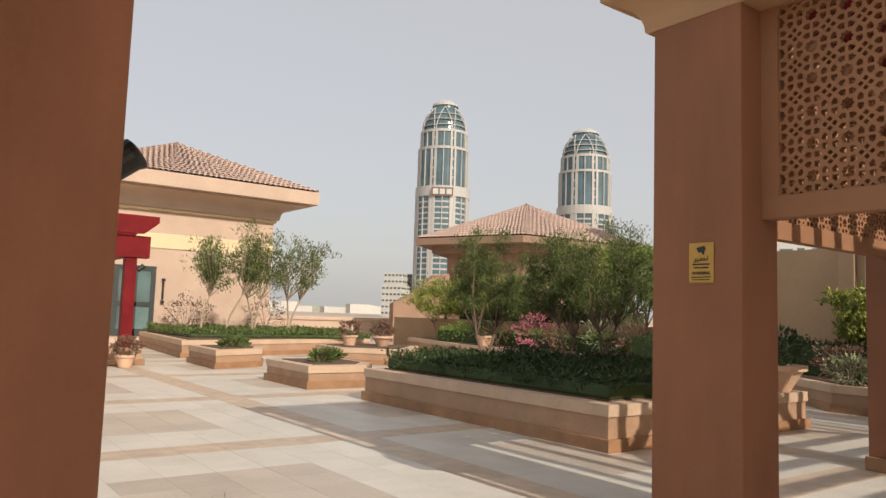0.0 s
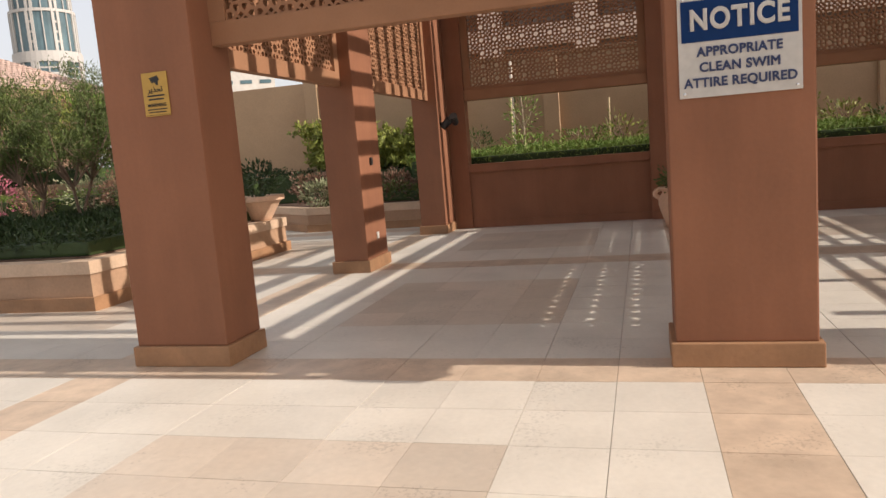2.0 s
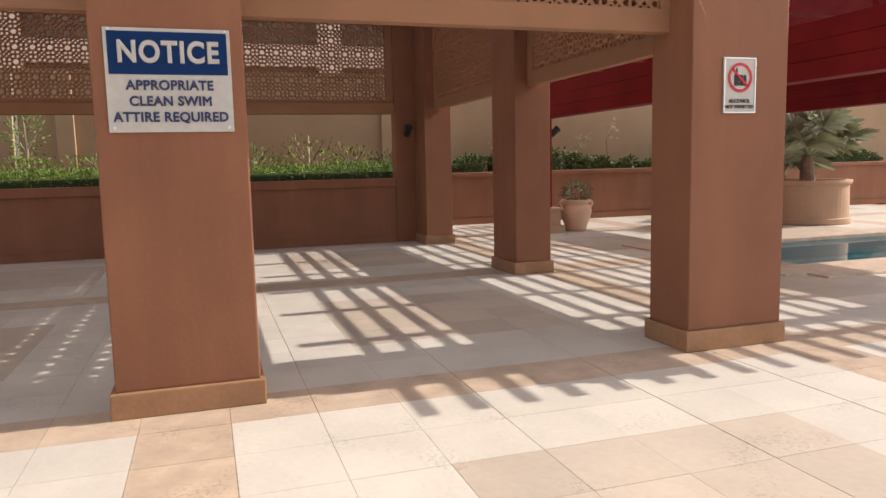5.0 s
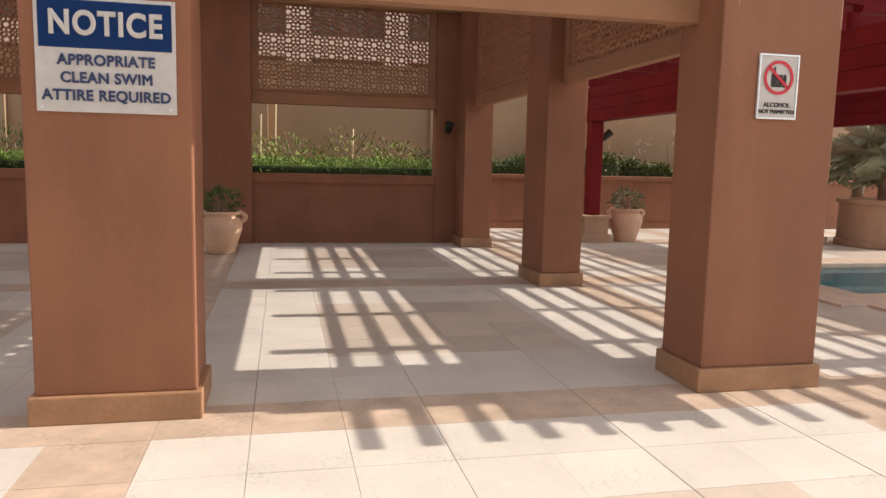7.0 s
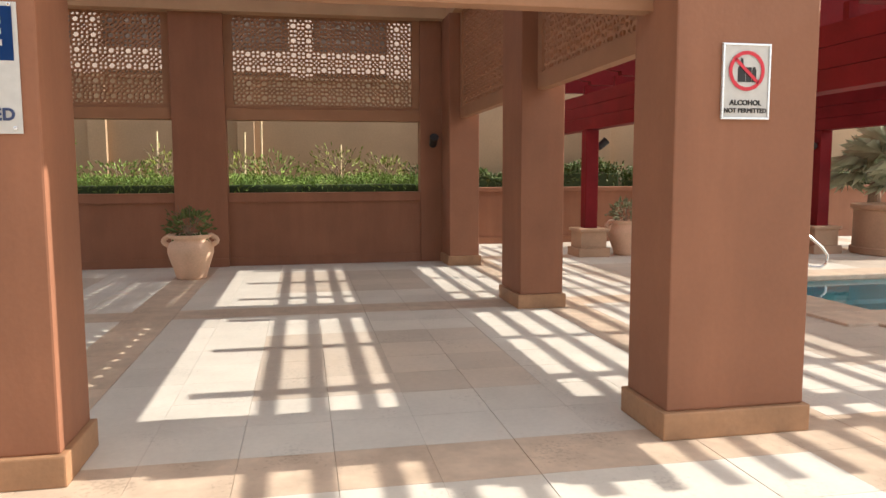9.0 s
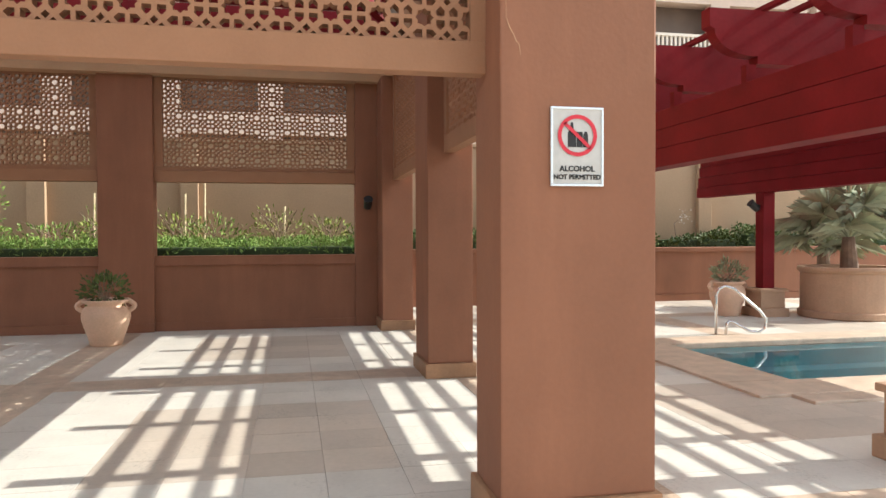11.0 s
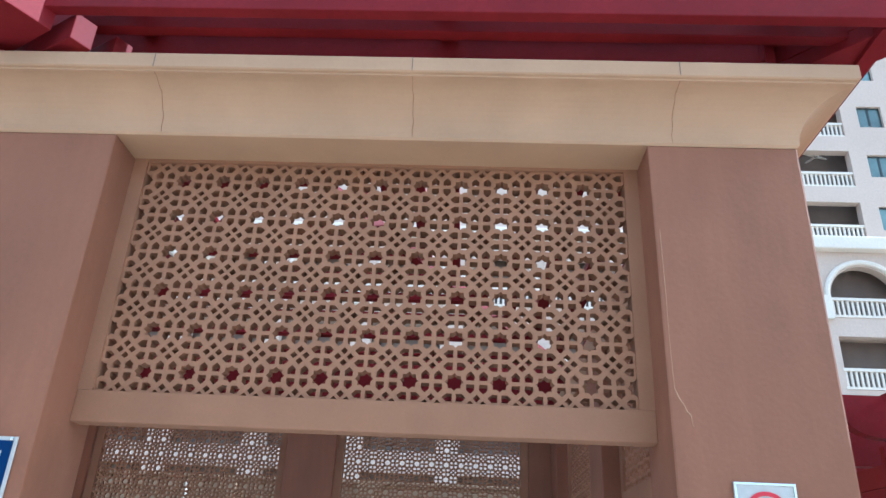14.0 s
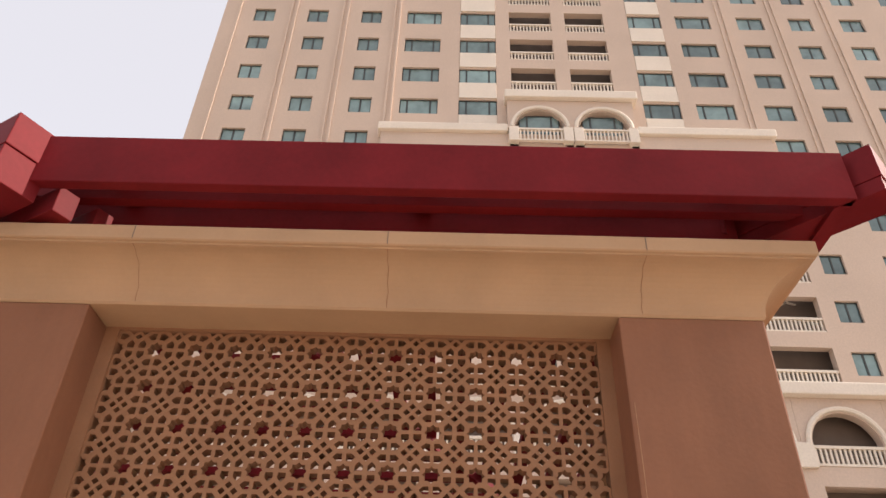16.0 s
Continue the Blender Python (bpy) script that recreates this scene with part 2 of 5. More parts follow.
def lathe(profile, n=28):
    bm = bmesh.new()
    rings = []
    for r, z in profile:
        rings.append([bm.verts.new((r * math.cos(2 * math.pi * i / n), r * math.sin(2 * math.pi * i / n), z)) for i in range(n)])
    for p, q in zip(rings, rings[1:]):
        for i in range(n):
            k = (i + 1) % n
            bm.faces.new((p[i], p[k], q[k], q[i]))
    bm.faces.new(rings[0][::-1])
    bm.faces.new(rings[-1])
    return bm


def tubes(paths, n=7):
    """Tapered tubes; each path is a list of (x, y, z, radius)."""
    bm = bmesh.new()
    for path in paths:
        prev = None
        for i, (x, y, z, r) in enumerate(path):
            a = Vector(path[max(i - 1, 0)][:3])
            b = Vector(path[min(i + 1, len(path) - 1)][:3])
            d = (b - a).normalized()
            u = d.orthogonal().normalized() if prev is None else (prev_u - d * prev_u.dot(d)).normalized()
            prev_u = u
            w = d.cross(u)
            ring = [bm.verts.new(Vector((x, y, z)) + r * (math.cos(2 * math.pi * k / n) * u + math.sin(2 * math.pi * k / n) * w)) for k in range(n)]
            if prev:
                for k in range(n):
                    bm.faces.new((prev[k], prev[(k + 1) % n], ring[(k + 1) % n], ring[k]))
            else:
                bm.faces.new(ring[::-1])
            prev = ring
        bm.faces.new(prev)
    return bm


def leaves(name, centres, length, width, mat, seed=1, up=0.3):
    """Many small folded leaves, one mesh."""
    g = np.random.default_rng(seed)
    c = np.asarray(centres, float)
    n = len(c)
    d = g.normal(size=(n, 3))
    d[:, 2] += up * 2
    d /= np.linalg.norm(d, axis=1)[:, None]
    s = np.cross(d, g.normal(size=(n, 3)))
    s /= np.linalg.norm(s, axis=1)[:, None]
    nn = np.cross(d, s)
    ln = (length * g.uniform(0.6, 1.3, n))[:, None]
    wd = (width * g.uniform(0.6, 1.3, n))[:, None]
    v = np.stack([c, c + d * ln * 0.5 + s * wd * 0.5 + nn * wd * 0.2, c + d * ln, c + d * ln * 0.5 - s * wd * 0.5 + nn * wd * 0.2], 1).reshape(-1, 3)
    idx = np.arange(n)[:, None] * 4
    f = np.concatenate([idx + [0, 1, 2], idx + [0, 2, 3]], 1).reshape(-1, 3)
    me = bpy.data.meshes.new(name)
    me.from_pydata(v.tolist(), [], f.tolist())
    me.materials.append(mat)
    return me


def letters(text, size, mat, depth=0.002, bold=0.0, align="CENTER", space=1.0):
    cu = bpy.data.curves.new("lettering", "FONT")
    cu.body, cu.size, cu.align_x, cu.align_y, cu.extrude, cu.offset = text, size, align, "CENTER", depth, 0.0
    cu.bevel_depth, cu.bevel_resolution = bold, 0
    cu.space_character = space
    ob = new("lettering", cu)
    bpy.context.view_layer.update()
    me = bpy.data.meshes.new_from_object(ob.evaluated_get(bpy.context.evaluated_depsgraph_get()))
    bpy.data.objects.remove(ob)
    me.materials.clear()
    me.materials.append(mat)
    return me


def lettering(parent, text, size, mat, at, depth=0.002, bold=0.0, space=1.0, label=""):
    """A line of text as one part a letter."""
    me = letters(text, size, mat, depth, bold, "CENTER", space)
    bm = bmesh.new()
    bm.from_mesh(me)
    left, runs = set(bm.faces), []
    while left:
        todo, isle = [left.pop()], []
        while todo:
            f = todo.pop()
            isle.append(f)
            for v in f.verts:
                for q in v.link_faces:
                    if q in left:
                        left.remove(q)
                        todo.append(q)
        xs = [v.co.x for f in isle for v in f.verts]
        runs.append([min(xs), max(xs), isle])
    runs.sort(key=lambda r: r[0])
    glyphs = []
    for lo, hi, isle in runs:
        if glyphs and lo < glyphs[-1][1] - 0.3 * (hi - lo):
            glyphs[-1][1] = max(hi, glyphs[-1][1])
            glyphs[-1][2] += isle
        else:
            glyphs.append([lo, hi, list(isle)])
    for lo, hi, isle in glyphs:
        one, seen = bmesh.new(), {}
        for f in isle:
            for v in f.verts:
                if v not in seen:
                    seen[v] = one.verts.new(v.co)
        for f in isle:
            if one.faces.get([seen[v] for v in f.verts]) is None:
                one.faces.new([seen[v] for v in f.verts])
        part("letter", one, mat, parent, label, at=at)
    bm.free()


FRONT = Matrix(((0, 0, -1, 0), (-1, 0, 0, 0), (0, 1, 0, 0), (0, 0, 0, 1)))  # a sign's plane, facing -x


def on_front(y, z, x):
    return Matrix.Translation((x, y, z)) @ FRONT


# ---- ground, floor bed, pool ----
PX0, PX1, PY0, PY1 = 8.25, 10.75, -19.0, -8.15      # water
solid("ground", boxes((-2500, 2500, -2500, -60, -0.6, -0.16), (-2500, 2500, 60, 2500, -0.6, -0.16), (-2500, -40, -60, 60, -0.6, -0.16), (60, 2500, -60, 60, -0.6, -0.16)),
      DESERT, "dusty pale ground reaching to the horizon", "ground", kind="structure")
solid("floor", boxes((-40, PX0 - 0.3, -60, 60, -0.5, -0.035), (PX1 + 0.3, 60, -60, 60, -0.5, -0.035), (PX0 - 0.3, PX1 + 0.3, PY1 + 0.3, 60, -0.5, -0.035), (PX0 - 0.3, PX1 + 0.3, -60, PY0 - 0.3, -0.5, -0.035)),
      GROUT, "terrace floor of cream, ochre and slate stone tiles", "floor", kind="structure")
floor = bpy.data.objects["floor"]


# ---- pavilion columns ----
def front_column(name, y0, y1, ry0, ry1, label):
    c = thing(name, label, "column", group="pavilion columns")
    spans = [(5.15, 5.66, y0, y1, 0.16, 4.10)]
    pl = [(5.12, 5.69, y0 - 0.03, y1 + 0.03, 0.0, 0.16)]
    part("shaft", boxes(*spans, bevel=0.012), PLASTER, c)
    part("plinth", boxes(*pl, bevel=0.01), PLINTH, c, "worn tan stone plinth")
    if ry0 is not None:
        part("rear_shaft", boxes((5.66, 6.0, ry0, ry1, 0.16, 4.10), bevel=0.01), PLASTER, c)
        part("rear_plinth", boxes((5.692, 6.03, ry0 - 0.03, ry1 + 0.03, 0.0, 0.16), bevel=0.008), PLINTH, c)
    return c


front_column("column", 3.20, 4.00, 3.59, 4.00, "terracotta plastered front column with a yellow warning sign")
front_column("column", -0.925, -0.08, None, None, "terracotta plastered front column carrying a blue notice sign")
front_column("column", -4.97, -4.105, -4.97, -4.47, "cracked terracotta plastered front column carrying an alcohol sign")


def inner_column(x0, x1, y0, y1, label):
    c = thing("column", label, "column", group="pavilion columns")
    part("shaft", boxes((x0, x1, y0, y1, 0.16, 4.10), bevel=0.012), PLASTER, c)
    part("plinth", boxes((x0 - 0.03, x1 + 0.03, y0 - 0.03, y1 + 0.03, 0, 0.16), bevel=0.01), PLINTH, c, "tan stone plinth")
    return c


inner_column(9.24, 10.02, 3.60, 4.08, "square terracotta side column with a small switch")
inner_column(9.24, 10.02, -4.98, -4.48, "square terracotta side column on a tan plinth")
inner_column(13.26, 13.96, 3.60, 4.08, "square terracotta corner column by the back wall")
inner_column(13.26, 13.96, -4.98, -4.48, "square terracotta corner column beside the pool terrace")

# the opposite pavilion's corner column, beside the start of the walk
c = thing("column", "terracotta corner column with a black spotlight", "column", group="pavilion columns")
part("shaft", boxes((-0.06, 0.79, 3.2, 3.75, 0.16, 4.08), bevel=0.012), PLASTER, c)
part("plinth", boxes((-0.09, 0.82, 3.17, 3.78, 0, 0.16), bevel=0.01), PLINTH, c, "tan stone plinth")

c = thing("column", "terracotta rear column of the opposite pavilion", "column", group="pavilion columns")
part("shaft", boxes((-6.2, -5.4, 3.2, 3.75, 0, 4.08), bevel=0.012), PLASTER, c)
c = thing("column", "terracotta rear column of the opposite pavilion", "column", group="pavilion columns")
part("shaft", boxes((-6.2, -5.4, -5.0, -4.4, 0, 4.08), bevel=0.012), PLASTER, c)
solid("ceiling_opposite", boxes((-6.4, 0.9, -5.2, 4.07, 4.08, 4.45)), CORNICE, "plastered ceiling of the opposite pavilion", "ceiling", kind="structure")

# ---- back wall of the pavilion ----
O1, O2 = (-0.06, 3.256), (-4.107, -0.893)
wall = thing("wall_back", "terracotta back wall with two wide openings over a low parapet", "wall", kind="structure")
part("pier", boxes((13.94, 14.22, -4.48, O2[0], 0, 4.10), bevel=0.01), PLASTER, wall)
part("pier", boxes((13.90, 14.22, O2[1], O1[0], 0, 4.10), bevel=0.01), PLASTER, wall)
part("pier", boxes((13.94, 14.22, O1[1], 3.6, 0, 4.10), bevel=0.01), PLASTER, wall)
for a, b in (O1, O2):
    part("parapet", boxes((14.0, 14.22, a, b, 0, 1.2)), PLASTER, wall)
    part("sill_rail", boxes((13.96, 14.24, a, b, 1.06, 1.215), bevel=0.01), PLASTER, wall)
    part("lintel", boxes((13.97, 14.2, a, b, 2.41, 2.60), bevel=0.01), SCREEN, wall)
    part("skirting", boxes((13.97, 14.0, a, b, 0, 0.14), bevel=0.006), PLASTER, wall)
part("skirting", boxes((13.87, 13.9, O2[1], O1[0], 0, 0.14), bevel=0.006), PLASTER, wall)


# ---- pierced screens ----
PITCH = 0.2455


def screen_cell():
    """One cell of the pierced pattern: an eight-pointed star and eight pointed petals; unit square."""
    loops = []
    loops.append([((0.205 if k % 2 == 0 else 0.158) * math.cos(math.pi / 8 * k), (0.205 if k % 2 == 0 else 0.158) * math.sin(math.pi / 8 * k)) for k in range(16)])
    petal = [(0.268, 0.045), (0.443, 0.045), (0.450, 0.165), (0.405, 0.215), (0.355, 0.258), (0.305, 0.215), (0.262, 0.165)]
    for sx in (-1, 1):
        for sy in (-1, 1):
            loops.append([(sx * u, sy * v) for u, v in petal])
            loops.append([(sx * v, sy * u) for u, v in petal])
    return loops


def cell_border():
    """The square edge of a cell, notched by the halves of the diamonds that it shares with its neighbours."""
    side = [(-0.5, -0.5), (-0.446, -0.5), (-0.36, -0.414), (-0.274, -0.5), (0.274, -0.5), (0.36, -0.414), (0.446, -0.5)]
    pts = []
    for k in range(4):
        c, d = ((1, 0), (0, 1), (-1, 0), (0, -1))[k]
        pts += [(u * c - v * d, u * d + v * c) for u, v in side]
    return pts


def cell_faces():
    bm = bmesh.new()
    edges = []
    for loop in [cell_border()] + screen_cell():
        vs = [bm.verts.new((u, v, 0)) for u, v in loop]
        edges += [bm.edges.new((vs[i], vs[(i + 1) % len(vs)])) for i in range(len(vs))]
    bmesh.ops.triangle_fill(bm, edges=edges, use_beauty=True, use_dissolve=False)
    bm.verts.index_update()
    v = [tuple(p.co[:2]) for p in bm.verts]
    f = [[p.index for p in q.verts] for q in bm.faces if q.calc_area() > 1e-9]
    bm.free()
    return v, f


CELL = cell_faces()
CELL_LOOPS = screen_cell()
NOTCHES = [cell_border()[7 * k + o:7 * k + o + 3] for k in range(4) for o in (1, 4)]


def screen_mesh(nx, nz, thick, width, height):
    """A pierced plate nx by nz cells in local x (across) and z (up), thick along local y."""
    v, f = [], []
    sx, sz = width / nx, height / nz
    for i in range(nx + 1):
        for k in range(nz):
            ox, oz = i * sx, (k + 0.5) * sz
            b = len(v)
            m = len(CELL[0])
            v += [(ox + p * sx, 0, oz + q * sz) for p, q in CELL[0]] + [(ox + p * sx, thick, oz + q * sz) for p, q in CELL[0]]
            f += [[b + j for j in q] for q in CELL[1]] + [[b + m + j for j in q[::-1]] for q in CELL[1]]
            for loop in CELL_LOOPS:
                b = len(v)
                m = len(loop)
                v += [(ox + p * sx, 0, oz + q * sz) for p, q in loop] + [(ox + p * sx, thick, oz + q * sz) for p, q in loop]
                f += [[b + j, b + (j + 1) % m, b + m + (j + 1) % m, b + m + j] for j in range(m)]
            for loop in NOTCHES:
                b = len(v)
                v += [(ox + p * sx, 0, oz + q * sz) for p, q in loop] + [(ox + p * sx, thick, oz + q * sz) for p, q in loop]
                f += [[b + j, b + j + 1, b + 4 + j, b + 3 + j] for j in range(2)]
    me = bpy.data.meshes.new("screen")
    me.from_pydata(v, [], f)
    me.materials.append(SCREEN)
    return me


def lattice(length, at, label, bottom=0.175, top=0.018, side=0.135, z0=2.43, z1=4.10, thick=0.06):
    t = thing("lattice_screen", label, "lattice", at, group="pierced screens")
    nx, h = max(1, round((length - 2 * side) / PITCH)), z1 - z0 - bottom - top
    nz = round(h / PITCH)
    part("screen", screen_mesh(nx, nz, thick, length - 2 * side, h), None, t, at=Matrix.Translation((side, 0.025, z0 + bottom)))
    part("bottom_rail", boxes((0, length, 0, 0.12, z0, z0 + bottom), bevel=0.006), SCREEN, t)
    part("top_rail", boxes((0, length, 0, 0.12, z1 - top, z1)), SCREEN, t)
    part("stile", boxes((0, side, 0, 0.12, z0 + bottom, z1 - top)), SCREEN, t)
    part("stile", boxes((length - side, length, 0, 0.12, z0 + bottom, z1 - top)), SCREEN, t)
    return t


def facing(x, y, rz):
    return pose(x, y, 0, 0, 0, rz)


lattice(3.18, facing(5.43, -0.925, -90), "tan pierced plaster screen with star pattern between front columns", side=0.085, thick=0.08)
lattice(3.28, facing(5.43, 3.2, -90), "tan pierced plaster screen with star pattern between front columns")
for x0, x1 in ((6.0, 9.24), (10.02, 13.26)):
    lattice(x1 - x0, facing(x1, -4.66, 180), "tan pierced plaster screen on the pool side", thick=0.066)
    lattice(x1 - x0, facing(x1, 3.88, 180), "sunlit pierced plaster screen on the garden side")
for a, b in (O1, O2):
    lattice(b - a, facing(14.02, b, -90), "pierced plaster screen above the back opening", bottom=0.06, top=0.02, side=0.13, z0=2.60, z1=4.10, thick=0.045)


# ---- cornice ----
def cove(x0, x1, y0, y1):
    """A hollow moulding that runs round the four sides, stepping out as it rises."""
    bm = bmesh.new()
    prof = [(0.0, 4.10), (0.012, 4.115)]
    for i in range(13):
        a = math.pi / 2 * i / 12
        prof.append((0.012 + 0.245 * (1 - math.cos(a)), 4.115 + 0.255 * math.sin(a)))
    prof += [(0.262, 4.372), (0.262, 4.382), (0.278, 4.386), (0.285, 4.395), (0.285, 4.482), (0.277, 4.49)]
    rings = [[bm.verts.new(p) for p in ((x0 - d, y0 - d, z), (x1 + d, y0 - d, z), (x1 + d, y1 + d, z), (x0 - d, y1 + d, z))] for d, z in prof]
    d = -0.45
    rings.append([bm.verts.new(p) for p in ((x0 - d, y0 - d, 4.49), (x1 + d, y0 - d, 4.49), (x1 + d, y1 + d, 4.49), (x0 - d, y1 + d, 4.49))])
    rings.append([bm.verts.new(p) for p in ((x0 - d, y0 - d, 4.10), (x1 + d, y0 - d, 4.10), (x1 + d, y1 + d, 4.10), (x0 - d, y1 + d, 4.10))])
    rings.append(rings[0])
    for p, q in zip(rings, rings[1:]):
        for i in range(4):
            k = (i + 1) % 4
            bm.faces.new((p[i], p[k], q[k], q[i]))
    bmesh.ops.recalc_face_normals(bm, faces=bm.faces)
    return bm


cor = thing("cornice", "hollow-moulded sand plaster cornice round the pavilion", "cornice", kind="structure")
part("moulding", cove(5.15, 14.2, -4.97, 4.08), CORNICE, cor)
for y in (-4.25, -2.72, -1.2, 0.3, 1.8, 3.3):
    part("joint", boxes((4.862, 4.8645, y - 0.0025, y + 0.0025, 4.39, 4.486)), DARK, cor)
    curve = [(5.15 - 0.013 - 0.245 * (1 - math.cos(math.pi / 2 * i / 8)), y + 0.004 * math.sin(i * 2.3), 4.115 + 0.255 * math.sin(math.pi / 2 * i / 8), 0.0016) for i in range(9)]
    part("joint", tubes([curve], 5), PLASTER, cor)


# ---- red timber roof over the pavilion ----
def diagonal_beam(x, y, dx, dy, length, half, zb, label):
    t = thing("hip_beam", label, "beam", pose(x, y, 0, 0, 0, math.degrees(math.atan2(dy, dx))), group="roof beams")
    part("upper_plank", boxes((0, length, -half, half, 4.825, 5.075), bevel=0.006), RED, t)
    part("lower_plank", boxes((0, length - 0.01, -half + 0.004, half - 0.004, zb, 4.822), bevel=0.006), RED, t)
    part("seat_block", boxes((0.02, 0.16, -half + 0.02, half - 0.02, 4.492, zb - 0.002)), RED, t)
    return t


RX, RY, RHALF = 9.51, -0.70, 4.80       # middle and half width of the hipped timber roof


def ring_plank(parent, name, side, a, w, z, d):
    """One side of a square ring of planks, mitred at both ends; side 0 to 3 turns it about the roof's middle."""
    o = [(-a - w / 2, -a - w / 2), (-a + w / 2, -a + w / 2), (-a + w / 2, a - w / 2), (-a - w / 2, a + w / 2)]
    part(name, prism(o, "z", z, z + d), RED, parent, at=pose(RX, RY, 0, 0, 0, 90 * side))


def front_fascia(parent, f, y0, y1):
    part("fascia", boxes((f, f + 0.08, y0, y1, 4.69, 5.06), bevel=0.008), RED, parent)
    part("second_board", boxes((f + 0.27, f + 0.35, y0 + 0.1, y1 - 0.1, 4.78, 5.02), bevel=0.008), RED, parent)
    for y in (y0 + 0.45, (y0 + y1) / 2, y1 - 0.57):
        part("bracket", boxes((f + 0.082, f + 0.268, y, y + 0.12, 4.93, 5.01), bevel=0.004), RED, parent)
        part("bracket", boxes((f + 0.352, 5.225 if f > 4.68 else 5.2, y, y + 0.12, 4.91, 4.95), bevel=0.004), RED, parent)


roof = thing("roof_frame", "dark red hipped timber roof of concentric planks with a deep fascia", "roof frame")
front_fascia(roof, 4.71, -5.5, -0.43)
front_fascia(roof, 4.65, -0.30, 4.20)
for side in (1, 2, 3):
    ring_plank(roof, "fascia", side, RHALF - 0.05, 0.10, 4.69, 0.37)
for side in range(4):
    ring_plank(roof, "wall_plate", side, 4.23, 0.10, 4.492, 0.465)
    reach, rise = 4.25, 0.17 / 0.42
    top = 4.955
    hip = prism([(-reach * 1.414, top - 0.16), (-0.05, top - 0.16 + rise * reach), (-0.05, top + rise * reach), (-reach * 1.414, top)], "y", -0.07, 0.07)
    part("hip_rafter", hip, RED, roof, at=pose(RX, RY, 0, 0, 0, 90 * side + 45))
    for k in range(10):
        ring_plank(roof, "plank", side, RHALF - 0.56 - 0.42 * k, 0.16, 4.96 + 0.17 * k, 0.24 if k == 0 else 0.10)
TURNED = math.degrees(math.atan2(-0.866, -0.5))
part("corbel", boxes((0, 0.75, -0.07, 0.07, 4.54, 4.725), bevel=0.006), RED, roof, "red beam end lit by the sun", at=pose(5.235, -0.08, 0, 0, 0, TURNED))
part("corbel", boxes((0, 0.5, -0.06, 0.06, 4.50, 4.72), bevel=0.006), RED, roof, "red beam end lit by the sun", at=pose(5.30, -0.447, 0, 0, 0, TURNED))
diagonal_beam(5.48, -4.99, -0.707, -0.707, 1.06, 0.13, 4.72, "red diagonal roof beam with a sunlit cut end")
diagonal_beam(4.95, 0.0, -0.5, -0.866, 0.60, 0.15, 4.57, "red diagonal roof beam with a sunlit cut end")


# ---- red pergola beside the pool ----
def corbel_outline(y_tip, y_end):
    """Side view of a rafter: square tip, hollow cut beneath, deeper body."""
    pts = [(y_tip, 3.64), (y_tip, 3.47), (y_tip - 0.05, 3.45)]
    for i in range(9):
        a = math.pi / 2 * i / 8
        pts.append((y_tip - 0.05 - 0.40 * (1 - math.cos(a)), 3.45 - 0.24 * math.sin(a)))
    pts += [(y_tip - 0.50, 3.21), (y_tip - 0.50, 3.14), (y_end + 0.5, 3.14), (y_end + 0.5, 3.21), (y_end, 3.46), (y_end, 3.64)]
    return pts


pergola = thing("pool_pergola", "red timber pergola of plank beams, rafters and slats beside the pool", "pergola")
for y in (-7.3, -11.75):
    beam = part("beam", boxes((4.6, 15.9, y - 0.13, y + 0.13, 2.31, 2.52), bevel=0.006), RED, pergola)
    part("plank", boxes((4.64, 15.86, y - 0.127, y + 0.127, 2.524, 2.734), bevel=0.006), RED, beam)
    part("plank", boxes((4.68, 15.82, y - 0.124, y + 0.124, 2.738, 2.95), bevel=0.006), RED, beam)
    if y < -10:
        part("plank", boxes((4.72, 15.78, y - 0.121, y + 0.121, 2.954, 3.137), bevel=0.006), RED, beam)
        continue
    for i in range(9):
        part("packing", boxes((5.06 + 1.33 * i, 5.14 + 1.33 * i, y - 0.05, y + 0.05, 2.952, 3.139)), RED, beam)
rafter_mesh = mesh_of("rafter", prism(corbel_outline(-6.85, -12.5), "x", -0.07, 0.07), RED)
for i in range(9):
    part("rafter", rafter_mesh, None, pergola, at=pose(5.1 + 1.33 * i, 0, 0))
slat_mesh = mesh_of("slat", boxes((4.42, 16.2, -0.032, 0.032, 3.642, 3.69), bevel=0.004), RED)
for i in range(16):
    part("slat", slat_mesh, None, pergola, at=pose(0, -7.43 - 0.33 * i, 0))


def red_post(x, y, z1, label):
    p = thing("pergola_post", label, "post", pose(x, y, 0), group="pergola posts")
    part("plinth", boxes((-0.3, 0.3, -0.3, 0.3, 0, 0.16), bevel=0.012), BEDS, p, "tan stone plinth")
    part("pedestal", boxes((-0.25, 0.25, -0.25, 0.25, 0.16, 0.46), bevel=0.012), BEDS, p)
    part("pedestal_cap", boxes((-0.29, 0.29, -0.29, 0.29, 0.46, 0.52), bevel=0.012), BEDS, p)
    part("shaft", boxes((-0.12, 0.12, -0.12, 0.12, 0.52, z1), bevel=0.012), RED, p, "red painted timber shaft")
    return p


for x, y in ((14.2, -7.3), (13.75, -11.75), (5.6, -11.75), (5.6, -7.3)):
    red_post(x, y, 2.308, "red timber pergola post on a plastered pedestal")


